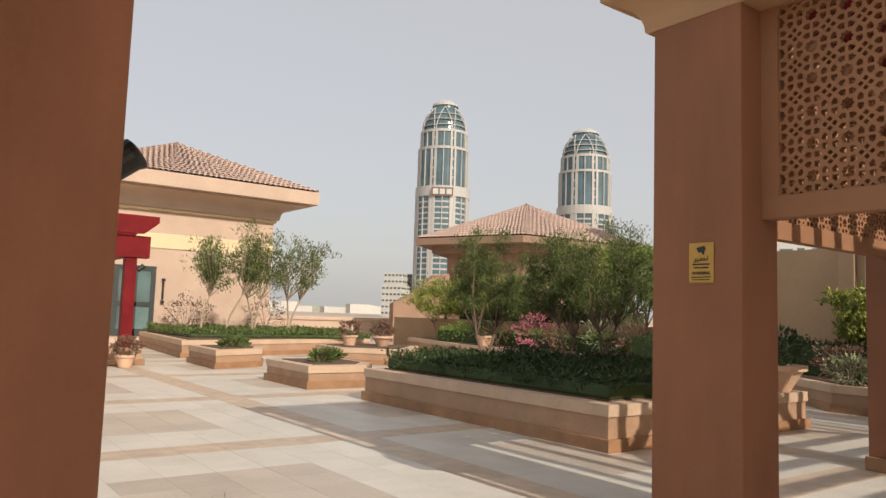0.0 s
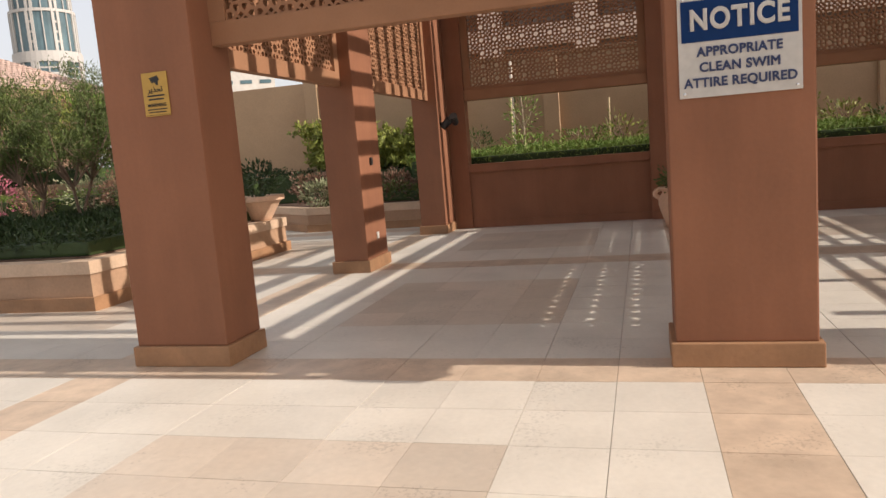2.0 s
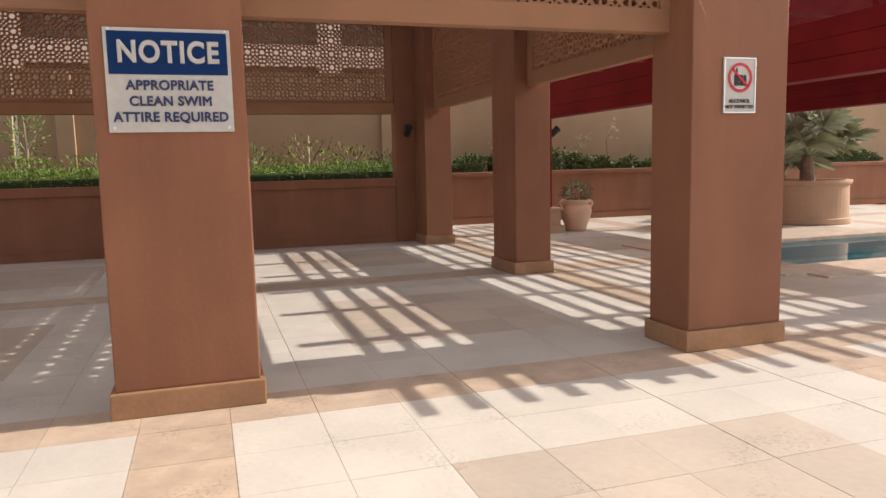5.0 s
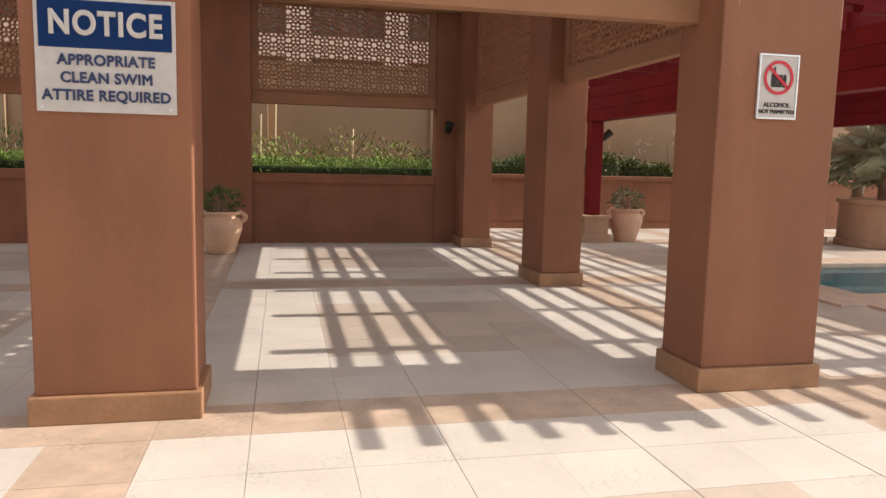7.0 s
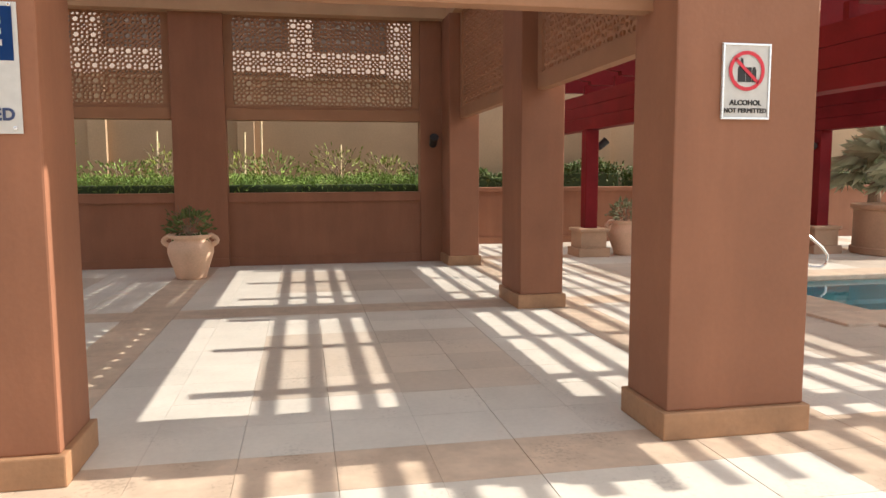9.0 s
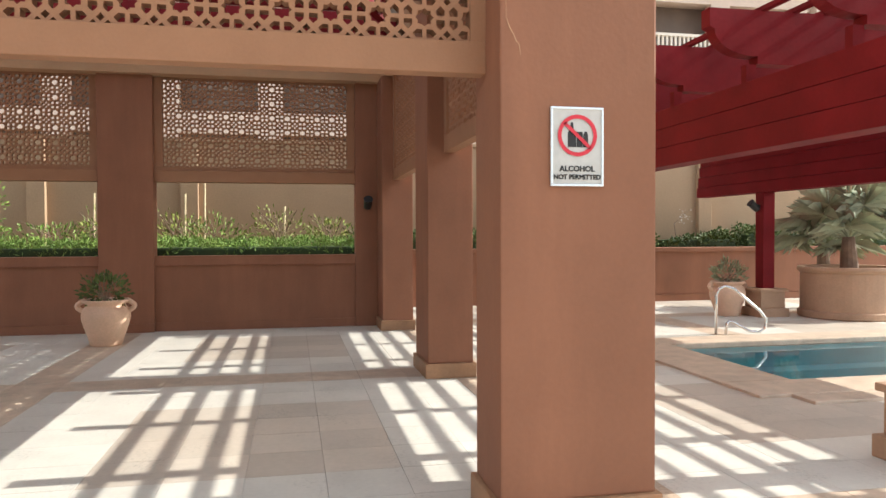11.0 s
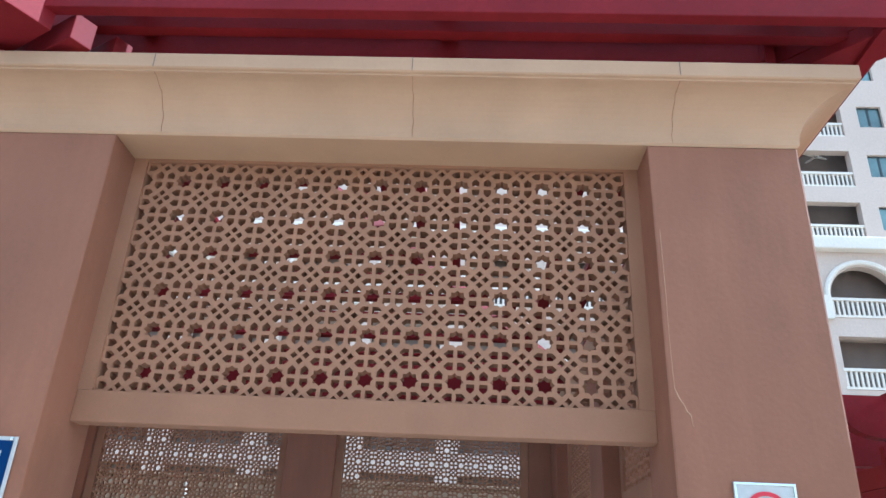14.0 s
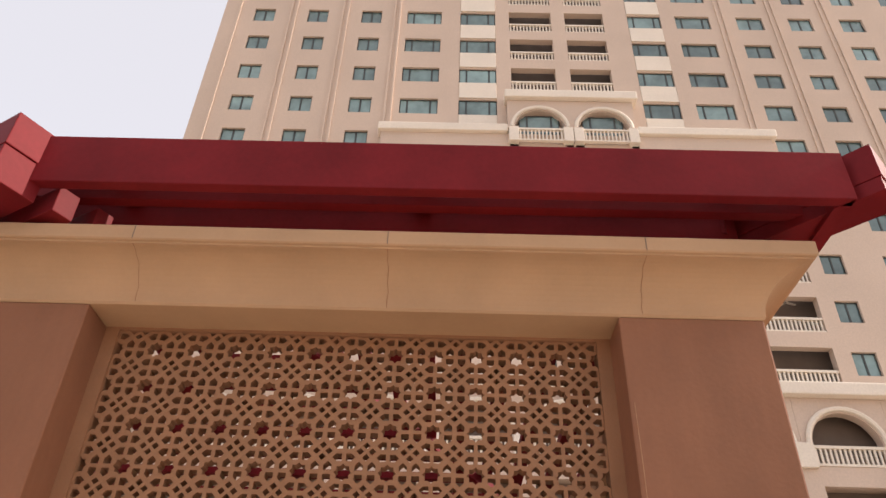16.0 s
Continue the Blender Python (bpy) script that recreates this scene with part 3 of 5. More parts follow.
# ---- spotlights ----
def spotlight(x, y, z, rz, reach=0.11, label="small black spotlight on a wall bracket"):
    s = thing("spotlight", label, "spotlight", pose(x, y, z, 0, 0, rz), group="spotlights")
    part("bracket", boxes((0, reach - 0.06, -0.03, 0.03, -0.03, 0.03), bevel=0.005), BLACK, s)
    bm = lathe([(0.055, -0.10), (0.065, -0.08), (0.07, 0.08), (0.078, 0.10), (0.078, 0.11), (0.06, 0.105)], 18)
    part("head", bm, BLACK, s, smooth=False, at=pose(reach, 0, 0, 0, 50, 0))
    return s


spotlight(0.79, 3.70, 2.24, 0, 0.08)
spotlight(13.86, -4.30, 2.07, 180)
spotlight(13.86, 3.42, 2.07, 180)
spotlight(14.2, -7.42, 2.05, -90)
spotlight(13.75, -11.63, 2.05, 90)
spotlight(13.40, 3.60, 2.0, -90)


# ---- signs ----
def notice_sign():
    x = 5.146
    y0, y1, z0, z1 = -0.849, -0.157, 1.698, 2.29
    yc = (y0 + y1) / 2
    s = thing("notice_sign", "white and blue notice sign screwed to the column", "sign")
    part("plate", boxes((x - 0.006, x, y0, y1, z0, z1), bevel=0.002), WHITE, s)
    part("header", boxes((x - 0.009, x - 0.0065, y0 + 0.02, y1 - 0.02, z1 - 0.262, z1 - 0.02)), BLUE, s, "blue header panel")
    lettering(s, "NOTICE", 0.160, WHITE, on_front(yc, z1 - 0.14, x - 0.011) @ Matrix.Diagonal((0.875, 1.05, 1, 1)), bold=0.006, space=1.13)
    for i, w in enumerate(("APPROPRIATE", "CLEAN SWIM", "ATTIRE REQUIRED")):
        lettering(s, w, 0.0735, NAVY, on_front(yc, z1 - 0.325 - 0.091 * i, x - 0.009) @ Matrix.Diagonal((0.995, 1.04, 1, 1)), bold=0.0024, space=1.06)
    for y in (y0 + 0.03, y1 - 0.03):
        for z in (z0 + 0.025, z1 - 0.012):
            part("screw", lathe([(0.009, 0), (0.009, 0.003), (0.005, 0.005)], 10), STEEL, s, at=on_front(y, z, x - 0.0085))
    return s


def ring(r0, r1, depth, n=40):
    bm = bmesh.new()
    rr = []
    for r, z in ((r0, 0), (r1, 0), (r1, depth), (r0, depth)):
        rr.append([bm.verts.new((r * math.cos(2 * math.pi * i / n), r * math.sin(2 * math.pi * i / n), z)) for i in range(n)])
    for a in range(4):
        p, q = rr[a], rr[(a + 1) % 4]
        for i in range(n):
            k = (i + 1) % n
            bm.faces.new((p[i], p[k], q[k], q[i]))
    bmesh.ops.recalc_face_normals(bm, faces=bm.faces)
    return bm


def alcohol_sign():
    x = 5.146
    y0, y1, z0, z1 = -4.662, -4.371, 1.802, 2.213
    yc = (y0 + y1) / 2
    s = thing("alcohol_sign", "framed white sign with a red prohibition ring", "sign")
    part("plate", boxes((x - 0.008, x, y0, y1, z0, z1), bevel=0.002), WHITE, s)
    for a in ((x - 0.014, x - 0.0085, y0, y1, z0, z0 + 0.012), (x - 0.014, x - 0.0085, y0, y1, z1 - 0.012, z1), (x - 0.014, x - 0.0085, y0, y0 + 0.012, z0 + 0.0125, z1 - 0.0125), (x - 0.014, x - 0.0085, y1 - 0.012, y1, z0 + 0.0125, z1 - 0.0125)):
        part("frame_strip", boxes(a, bevel=0.002), STEEL, s, "aluminium edge strip")
    zc = z1 - 0.148
    part("prohibition_ring", ring(0.088, 0.108, 0.002), SIGNRED, s, "red ring", at=on_front(yc, zc, x - 0.0125))
    part("slash", boxes((-0.095, 0.095, -0.009, 0.009, 0, 0.002)), SIGNRED, s, "red slash", at=on_front(yc, zc, x - 0.0125) @ pose(0, 0, 0, 0, 0, -42))
    bottle = [(-0.052, -0.06), (-0.006, -0.06), (-0.006, 0.015), (-0.02, 0.035), (-0.022, 0.068), (-0.036, 0.068), (-0.038, 0.035), (-0.052, 0.015)]
    part("pictogram", prism(bottle, "z", 0, 0.0015), BLACK, s, at=on_front(yc, zc, x - 0.0085))
    part("pictogram", boxes((-0.003, 0.03, -0.06, 0.02, 0, 0.0015)), BLACK, s, at=on_front(yc, zc, x - 0.0085))
    part("pictogram", prism([(0.033, -0.06), (0.06, -0.06), (0.06, 0.005), (0.052, 0.022), (0.041, 0.022), (0.033, 0.005)], "z", 0, 0.0015), BLACK, s, at=on_front(yc, zc, x - 0.0085))
    lettering(s, "ALCOHOL", 0.040, BLACK, on_front(yc, z0 + 0.09, x - 0.010), bold=0.001, space=1.03)
    lettering(s, "NOT PERMITTED", 0.0345, BLACK, on_front(yc, z0 + 0.047, x - 0.010) @ Matrix.Diagonal((0.97, 1, 1, 1)), bold=0.0009, space=1.03)
    return s


def warning_sign():
    x = 5.146
    y0, y1, z0, z1 = 3.43, 3.647, 1.93, 2.248
    yc = (y0 + y1) / 2
    s = thing("warning_sign", "yellow surveillance warning sign on the column", "sign")
    part("plate", boxes((x - 0.005, x, y0, y1, z0, z1), bevel=0.002), YELLOW, s)
    part("pictogram", prism([(-0.045, 0.02), (0.03, 0.035), (0.045, 0.0), (-0.02, -0.02)], "z", 0, 0.001), BLACK, s, at=on_front(yc, z1 - 0.06, x - 0.0055))
    part("pictogram", prism([(0.0, -0.01), (0.03, -0.005), (0.03, -0.035), (0.015, -0.035)], "z", 0, 0.001), BLACK, s, at=on_front(yc, z1 - 0.06, x - 0.0055))
    part("lettering", letters("\ufeae\ufef3\ufeac\ufea4\ufe97", 0.06, BLACK, depth=0.001, bold=0.001), None, s, at=on_front(yc, z1 - 0.125, x - 0.0065))
    for i, w in enumerate((0.15, 0.13)):
        part("text_bar", boxes((-w / 2, w / 2, -0.006, 0.006, 0, 0.001)), BLACK, s, at=on_front(yc, z1 - 0.170 - 0.026 * i, x - 0.0055))
    lettering(s, "WARNING", 0.033, BLACK, on_front(yc, z1 - 0.24, x - 0.0065), depth=0.001, bold=0.001)
    for i, w in enumerate((0.17, 0.15)):
        part("text_bar", boxes((-w / 2, w / 2, -0.004, 0.004, 0, 0.001)), BLACK, s, at=on_front(yc, z1 - 0.27 - 0.02 * i, x - 0.0055))
    part("border", boxes((x - 0.0062, x - 0.0052, y0 + 0.006, y1 - 0.006, z0 + 0.006, z0 + 0.009)), BLACK, s)
    return s


notice_sign()
alcohol_sign()
warning_sign()
sw = thing("light_switch", "small grey switch box on the column", "switch")
part("box", boxes((9.6, 9.66, 3.57, 3.598, 1.40, 1.50), bevel=0.006), BLACK, sw)
sk = thing("socket_outlet", "white socket outlet low on the column", "socket")
part("plate", boxes((9.62, 9.69, 3.585, 3.598, 0.40, 0.49), bevel=0.004), WHITE, sk)


# ---- pots and urns ----
def bush_points(r, h, n, seed, flat=1.0):
    g = np.random.default_rng(seed)
    p = g.normal(size=(n, 3))
    p /= np.linalg.norm(p, axis=1)[:, None]
    lump = 1 + 0.25 * np.sin(p[:, 0] * 5 + seed) * np.cos(p[:, 1] * 4 - seed) + 0.15 * np.sin(p[:, 2] * 9 + seed)
    rad = g.uniform(0.35, 1.0, n) ** 0.5 * lump
    p *= rad[:, None]
    return np.stack([p[:, 0] * r, p[:, 1] * r, (p[:, 2] * flat * 0.5 + 0.5) * h], 1)


def urn(x, y, leafmat, label, seed, scale=1.0):
    u = thing("urn", label, "urn", pose(x, y, 0), group="urns")
    prof = [(0.20, 0), (0.215, 0.02), (0.235, 0.10), (0.29, 0.26), (0.325, 0.38), (0.325, 0.45), (0.30, 0.52), (0.265, 0.56), (0.262, 0.585), (0.30, 0.61), (0.315, 0.63), (0.31, 0.65), (0.27, 0.65), (0.25, 0.60), (0.02, 0.58)]
    part("body", lathe([(r * scale, z * scale) for r, z in prof], 36), TERRA, u, smooth=True)
    for s in (-1, 1):
        pts = [(0, s * (0.275 + 0.105 * math.sin(math.pi * k / 8)) * scale, (0.47 + 0.17 * k / 8) * scale, 0.036) for k in range(9)]
        part("handle", tubes([pts], 10), TERRA, u, smooth=True)
    part("soil", lathe([(0.24 * scale, 0.60 * scale), (0.2 * scale, 0.61 * scale)], 20), SOIL, u)
    stems = []
    g = random.Random(seed)
    for k in range(9):
        a = g.uniform(0, 6.28)
        r = g.uniform(0.1, 0.3)
        stems.append([(0, 0, 0.6, 0.008), (r * 0.5 * math.cos(a), r * 0.5 * math.sin(a), 0.78, 0.006), (r * math.cos(a), r * math.sin(a), 0.6 + g.uniform(0.3, 0.5), 0.003)])
    part("stem_work", tubes(stems, 5), BARK, u)
    p = bush_points(0.29, 0.46, 420, seed)
    p[:, 2] += 0.56
    part("foliage", leaves("foliage", p, 0.075, 0.042, leafmat, seed), None, u)
    return u


urn(12.62, -0.47, LEAF, "pale terracotta urn with ears and a leafy green shrub", 3)
urn(14.25, -8.05, LEAFGREY, "pale terracotta urn with a sparse flowering shrub", 4)
urn(13.95, -11.1, LEAFGREY, "pale terracotta urn with a sparse flowering shrub by the pool", 5)

b = thing("bowl_planter", "cream glazed bowl planter with low sprawling herbs", "planter", pose(1.45, 3.81, 0))
BOWL = [(0.17, 0), (0.19, 0.03), (0.18, 0.08), (0.25, 0.26), (0.32, 0.42), (0.335, 0.445), (0.325, 0.47), (0.352, 0.49), (0.365, 0.515), (0.35, 0.53), (0.325, 0.525), (0.315, 0.49), (0.02, 0.485)]
part("bowl", lathe([(q * 0.78, z * 0.96) for q, z in BOWL], 40), POTCREAM, b, smooth=True)
part("soil", lathe([(0.246, 0.472), (0.156, 0.482)], 24), SOIL, b)
g = np.random.default_rng(8)
p = g.normal(size=(230, 2)) * 0.075
part("foliage", leaves("foliage", np.column_stack([p[:, 0] - 0.05, p[:, 1] + 0.03, 0.48 + g.uniform(0, 0.07, 230)]), 0.06, 0.014, LEAF, 9), None, b, "grey-green succulent shoots")
twigs, ends = [], []
for i in range(22):
    a, q = 0.9 + i * 2.4, 0.10 + 0.011 * i
    e = (q * math.cos(a), q * math.sin(a), 0.53 + 0.07 * g.uniform(0, 1))
    twigs.append([(0.3 * e[0], 0.3 * e[1], 0.478, 0.004), (0.75 * e[0], 0.75 * e[1], 0.51, 0.003), (*e, 0.0015)])
    ends += [tuple(np.array(e) + g.normal(size=3) * 0.018) for c in range(8)]
part("stem_work", tubes(twigs, 5), BARK, b)
part("twig_leaves", leaves("twig_leaves", ends, 0.03, 0.014, LEAFDARK, 10), None, b)


# ---- planter behind the pavilion and along the pool ----
def scatter(x0, x1, y0, y1, z0, z1, n, seed, wave=0.06):
    g = np.random.default_rng(seed)
    x, y = g.uniform(x0, x1, n), g.uniform(y0, y1, n)
    top = z1 + wave * (np.sin(x * 3.1 + seed) + np.sin(y * 2.3 + 2 * seed) + 0.6 * np.sin(y * 7.1))
    z = z0 + (top - z0) * g.uniform(0, 1, n) ** 0.45
    return np.column_stack([x, y, z])


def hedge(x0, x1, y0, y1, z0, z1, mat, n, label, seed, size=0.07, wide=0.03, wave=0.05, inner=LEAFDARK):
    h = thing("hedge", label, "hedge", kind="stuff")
    # solid dark box, its colour standing in for shade deep among the leaves
    part("shade_core", boxes((x0 + 0.08, x1 - 0.08, y0 + 0.05, y1 - 0.05, z0, z1 - 0.12), bevel=0.04), inner, h)
    part("foliage", leaves("foliage", scatter(x0, x1, y0, y1, z0, z1, n, seed, wave), size, wide, mat, seed), None, h)
    return h


solid("planter_soil", boxes((14.24, 17.95, -4.75, 4.1, 0.0, 1.12), (17.1, 17.95, -30, -4.75, 0.0, 1.12)), SOIL, "dark soil filling the raised planter", "soil", kind="structure")
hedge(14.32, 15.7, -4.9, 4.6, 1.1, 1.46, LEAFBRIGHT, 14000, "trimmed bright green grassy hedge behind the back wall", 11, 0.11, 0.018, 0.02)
for i, (yy, hh, rr, mt) in enumerate(((3.6, 0.9, 0.4, LEAF), (2.6, 0.7, 0.6, LEAFBRIGHT), (1.2, 0.75, 0.8, LEAFBRIGHT), (0.5, 0.95, 0.55, LEAFYELLOW), (-0.9, 0.9, 0.6, LEAFYELLOW), (-1.6, 0.8, 0.7, LEAFBRIGHT), (-2.8, 1.0, 0.7, LEAFYELLOW), (-3.8, 0.85, 0.5, LEAFYELLOW), (-4.6, 0.7, 0.5, LEAF))):
    s = thing("shrub", "loose sunlit green shrub behind the trimmed hedge", "shrub", pose(16.4 + 0.25 * math.sin(i * 2.1), yy, 1.1), group="shrubs behind the hedge")
    part("stem_work", tubes([[(0, 0, 0, 0.015), (0.1 * math.sin(k), 0.12 * math.cos(k * 1.7), hh * 0.5, 0.01), (rr * 0.5 * math.sin(k * 2.2), rr * 0.6 * math.cos(k * 1.3), hh * 0.95, 0.004)] for k in range(6)], 5), BARK, s)
    part("foliage", leaves("foliage", bush_points(rr, hh * 0.95, 420, 20 + i), 0.085, 0.035, mt, 20 + i), None, s)
for y, z, x in ((0.74, 2.38, 16.9), (-0.95, 2.38, 16.9), (-2.89, 2.14, 17.0), (2.95, 2.6, 17.3), (-1.25, 2.7, 17.6)):
    solid("garden_cane", tubes([[(x, y, 1.1, 0.022), (x + 0.01, y - 0.02, z, 0.02)]], 8), BAMBOO, "pale wooden plant stake in the hedge", "stake", "plant stakes")
# the thin young tree behind the opening
t = thing("young_tree", "thin young tree with sparse bright leaves", "tree", pose(16.5, 2.55, 1.1))
part("trunk", tubes([[(0, 0, 0, 0.03), (0.02, 0, 0.8, 0.022), (0, 0.03, 1.5, 0.012)], [(0.02, 0, 0.7, 0.015), (0.1, 0.25, 1.2, 0.006)], [(0.02, 0, 0.8, 0.015), (0.0, -0.3, 1.3, 0.006)]], 6), BARKPALE, t)
pp = bush_points(0.36, 1.15, 260, 77)
pp[:, 2] += 0.45
part("crown", leaves("crown", pp, 0.09, 0.04, LEAFBRIGHT, 77), None, t)

bw = thing("wall_boundary", "tall tan rendered boundary wall with pilasters", "wall", kind="structure")
part("panel", boxes((18.0, 18.3, -40, 8.35, 0, 3.55)), WALLM, bw)
part("panel", boxes((18.42, 18.7, 8.35, 14, 0, 3.56)), WALLM, bw)
part("coping", boxes((17.95, 18.35, -40, 8.4, 3.552, 3.63), bevel=0.01), WALLM, bw)
for y in (8.0, 4.2, 1.9, -1.1, -5.15, -9.3, -13.2, -17.5):
    part("pilaster", boxes((17.86, 17.998, y, y + 0.36, 0, 3.55), bevel=0.01), WALLM, bw)
for y in (7.75, 3.0):
    solid("downpipe", tubes([[(17.93, y, 0.5, 0.035), (17.93, y, 3.5, 0.035)]], 10), TRIM, "white pipe running up the boundary wall", "pipe", "pipes on the wall")

pw = thing("wall_planter", "low terracotta planter wall beside the pool terrace", "wall", kind="structure")
part("panel", boxes((16.88, 17.1, -40, -5.0, 0, 1.13)), PLASTER, pw)
part("coping", boxes((16.82, 17.16, -40, -4.98, 1.13, 1.23), bevel=0.012), PLASTER, pw)
part("skirting", boxes((16.85, 16.878, -40, -5.0, 0, 0.15), bevel=0.006), PLASTER, pw)
part("return_wall", boxes((14.22, 17.1, -4.995, -4.75, 0, 1.2), bevel=0.006), PLASTER, pw)
part("return_wall", boxes((14.22, 17.9, 4.1, 4.3, 0, 1.2), bevel=0.006), PLASTER, pw)
for k in range(7):
    y0 = -5.3 - 2.1 * k
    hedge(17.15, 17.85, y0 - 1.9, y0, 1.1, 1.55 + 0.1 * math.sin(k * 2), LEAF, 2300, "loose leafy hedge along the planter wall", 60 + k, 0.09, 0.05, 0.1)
for i, (y, z) in enumerate(((-7.5, 2.0), (-9.8, 2.1), (-10.7, 2.45), (-12.0, 2.1))):
    g = np.random.default_rng(90 + i)
    s = thing("flower_spray", "arching stem with small white flowers", "flower", pose(17.4, y, 1.3), group="flower sprays")
    hh = z - 1.3
    part("stem", tubes([[(0, 0, 0, 0.01), (-0.05, 0.1, hh * 0.6, 0.007), (-0.1, -0.25, hh, 0.004)]], 5), BARK, s)
    part("petals", leaves("petals", np.column_stack([g.normal(-0.08, 0.05, 28), g.normal(-0.12, 0.12, 28), hh * g.uniform(0.6, 1.05, 28)]), 0.045, 0.03, TRIM, 91 + i), None, s)["kind"] = "stuff"

# ---- swimming pool ----
pool = thing("swimming_pool", "turquoise tiled swimming pool with stone coping", "pool", kind="structure")
part("basin", boxes((PX0, PX1, PY0, PY1, -1.5, -1.4), (PX0 - 0.02, PX0, PY0, PY1, -1.4, -0.06), (PX1, PX1 + 0.02, PY0, PY1, -1.4, -0.06), (PX0 - 0.02, PX1 + 0.02, PY1, PY1 + 0.02, -1.4, -0.06), (PX0 - 0.02, PX1 + 0.02, PY0 - 0.02, PY0, -1.4, -0.06)), POOLTILE, pool, "turquoise tiled basin")
part("step", boxes((PX1 - 0.35, PX1 - 0.001, PY0 + 0.01, PY1 - 0.01, -1.39, -0.35)), POOLTILE, pool)
part("step", boxes((PX1 - 0.7, PX1 - 0.36, PY0 + 0.01, PY1 - 0.01, -1.39, -0.6)), POOLTILE, pool)
surface = bmesh.new()
surface.faces.new([surface.verts.new(p) for p in ((PX0, PY0, -0.05), (PX1, PY0, -0.05), (PX1, PY1, -0.05), (PX0, PY1, -0.05))])
part("water", surface, WATER, pool, "clear still water")
for a in ((7.63, PX0, PY0 - 0.36, PY1 + 0.8), (PX1, PX1 + 0.6, PY0 - 0.36, PY1 + 0.8), (PX0 + 0.003, PX1 - 0.003, PY1, PY1 + 0.8), (7.30, 7.627, PY0, -7.68)):
    part("coping", boxes((*a, -0.06, 0.03), bevel=0.018), BAND, pool, "rounded sand stone coping")
rail = thing("pool_handrail", "bent polished steel handrail at the pool edge", "handrail")
part("rail", tubes([[(11.67, -9.43, 0.0, 0.022), (11.67, -9.43, 0.60, 0.022), (11.655, -9.47, 0.70, 0.022), (11.63, -9.56, 0.74, 0.022), (11.58, -9.68, 0.70, 0.022), (11.47, -10.05, 0.36, 0.022), (11.44, -10.13, 0.24, 0.022), (11.445, -10.12, 0.10, 0.022), (11.47, -10.04, 0.04, 0.022), (11.52, -9.9, 0.05, 0.022), (11.60, -9.68, 0.19, 0.022), (11.62, -9.62, 0.20, 0.022), (11.625, -9.58, 0.15, 0.022), (11.63, -9.57, 0.0, 0.022)]], 12), STEEL, rail, smooth=True)

# round planter with a fan palm
rp = thing("round_planter", "round plastered planter with a stone rim", "planter", pose(13.25, -13.15, 0))
part("drum", lathe([(0.85, 0), (0.87, 0.02), (0.87, 0.12), (0.83, 0.14), (0.82, 0.82), (0.86, 0.84), (0.88, 0.88), (0.87, 0.93), (0.74, 0.93), (0.72, 0.86), (0.05, 0.86)], 48), BEDS, rp, smooth=False)


def fan_palm(x, y, z, seed, label, size=1.0, stem=0.5):
    t = thing("fan_palm", label, "palm", pose(x, y, z), group="fan palms")
    part("trunk", tubes([[(0, 0, 0, 0.16), (0.02, 0, stem * 0.5, 0.14), (0, 0.02, stem, 0.10)]], 12), BARK, t)
    g = random.Random(seed)
    v, f, stalks = [], [], []
    for k in range(24):
        az, el = k * 2.4 + g.uniform(-0.2, 0.2), g.uniform(-0.15, 1.25)
        d = Vector((math.cos(az) * math.cos(el), math.sin(az) * math.cos(el), math.sin(el)))
        base = Vector((0, 0, stem - 0.05))
        hub = base + d * g.uniform(0.5, 0.75) * size
        stalks.append([(*base, 0.016), (*(base.lerp(hub, 0.5) + Vector((0, 0, 0.05))), 0.013), (*hub, 0.010)])
        side = d.cross(Vector((0, 0, 1))).normalized()
        upv = side.cross(d)
        for j in range(19):
            a = radians(-115 + 230 * j / 18)
            r = (d * math.cos(a) + side * math.sin(a)).normalized()
            ln = size * (0.62 - 0.14 * abs(j - 9) / 9) * g.uniform(0.9, 1.1)
            w = (r.cross(upv)).normalized() * 0.009 * size
            mid = hub + r * ln * 0.55 + upv * 0.03
            tip = hub + r * ln + Vector((0, 0, -0.16 * size)) * g.uniform(0.6, 1.4)
            b0 = len(v)
            v += [tuple(hub), tuple(mid + w), tuple(tip), tuple(mid - w)]
            f += [(b0, b0 + 1, b0 + 2), (b0, b0 + 2, b0 + 3)]
    part("stalk_work", tubes(stalks, 5), PALM, t)
    me = bpy.data.meshes.new("fronds")
    me.from_pydata(v, [], f)
    me.materials.append(PALM)
    part("fronds", me, None, t, "grey-green fan fronds")
    return t


fan_palm(13.25, -13.15, 0.86, 5, "grey-green fan palm in a round planter", 1.15, 0.62)
fan_palm(14.7, -13.8, 0.0, 6, "grey-green fan palm standing behind the round planter", 1.0, 1.35)


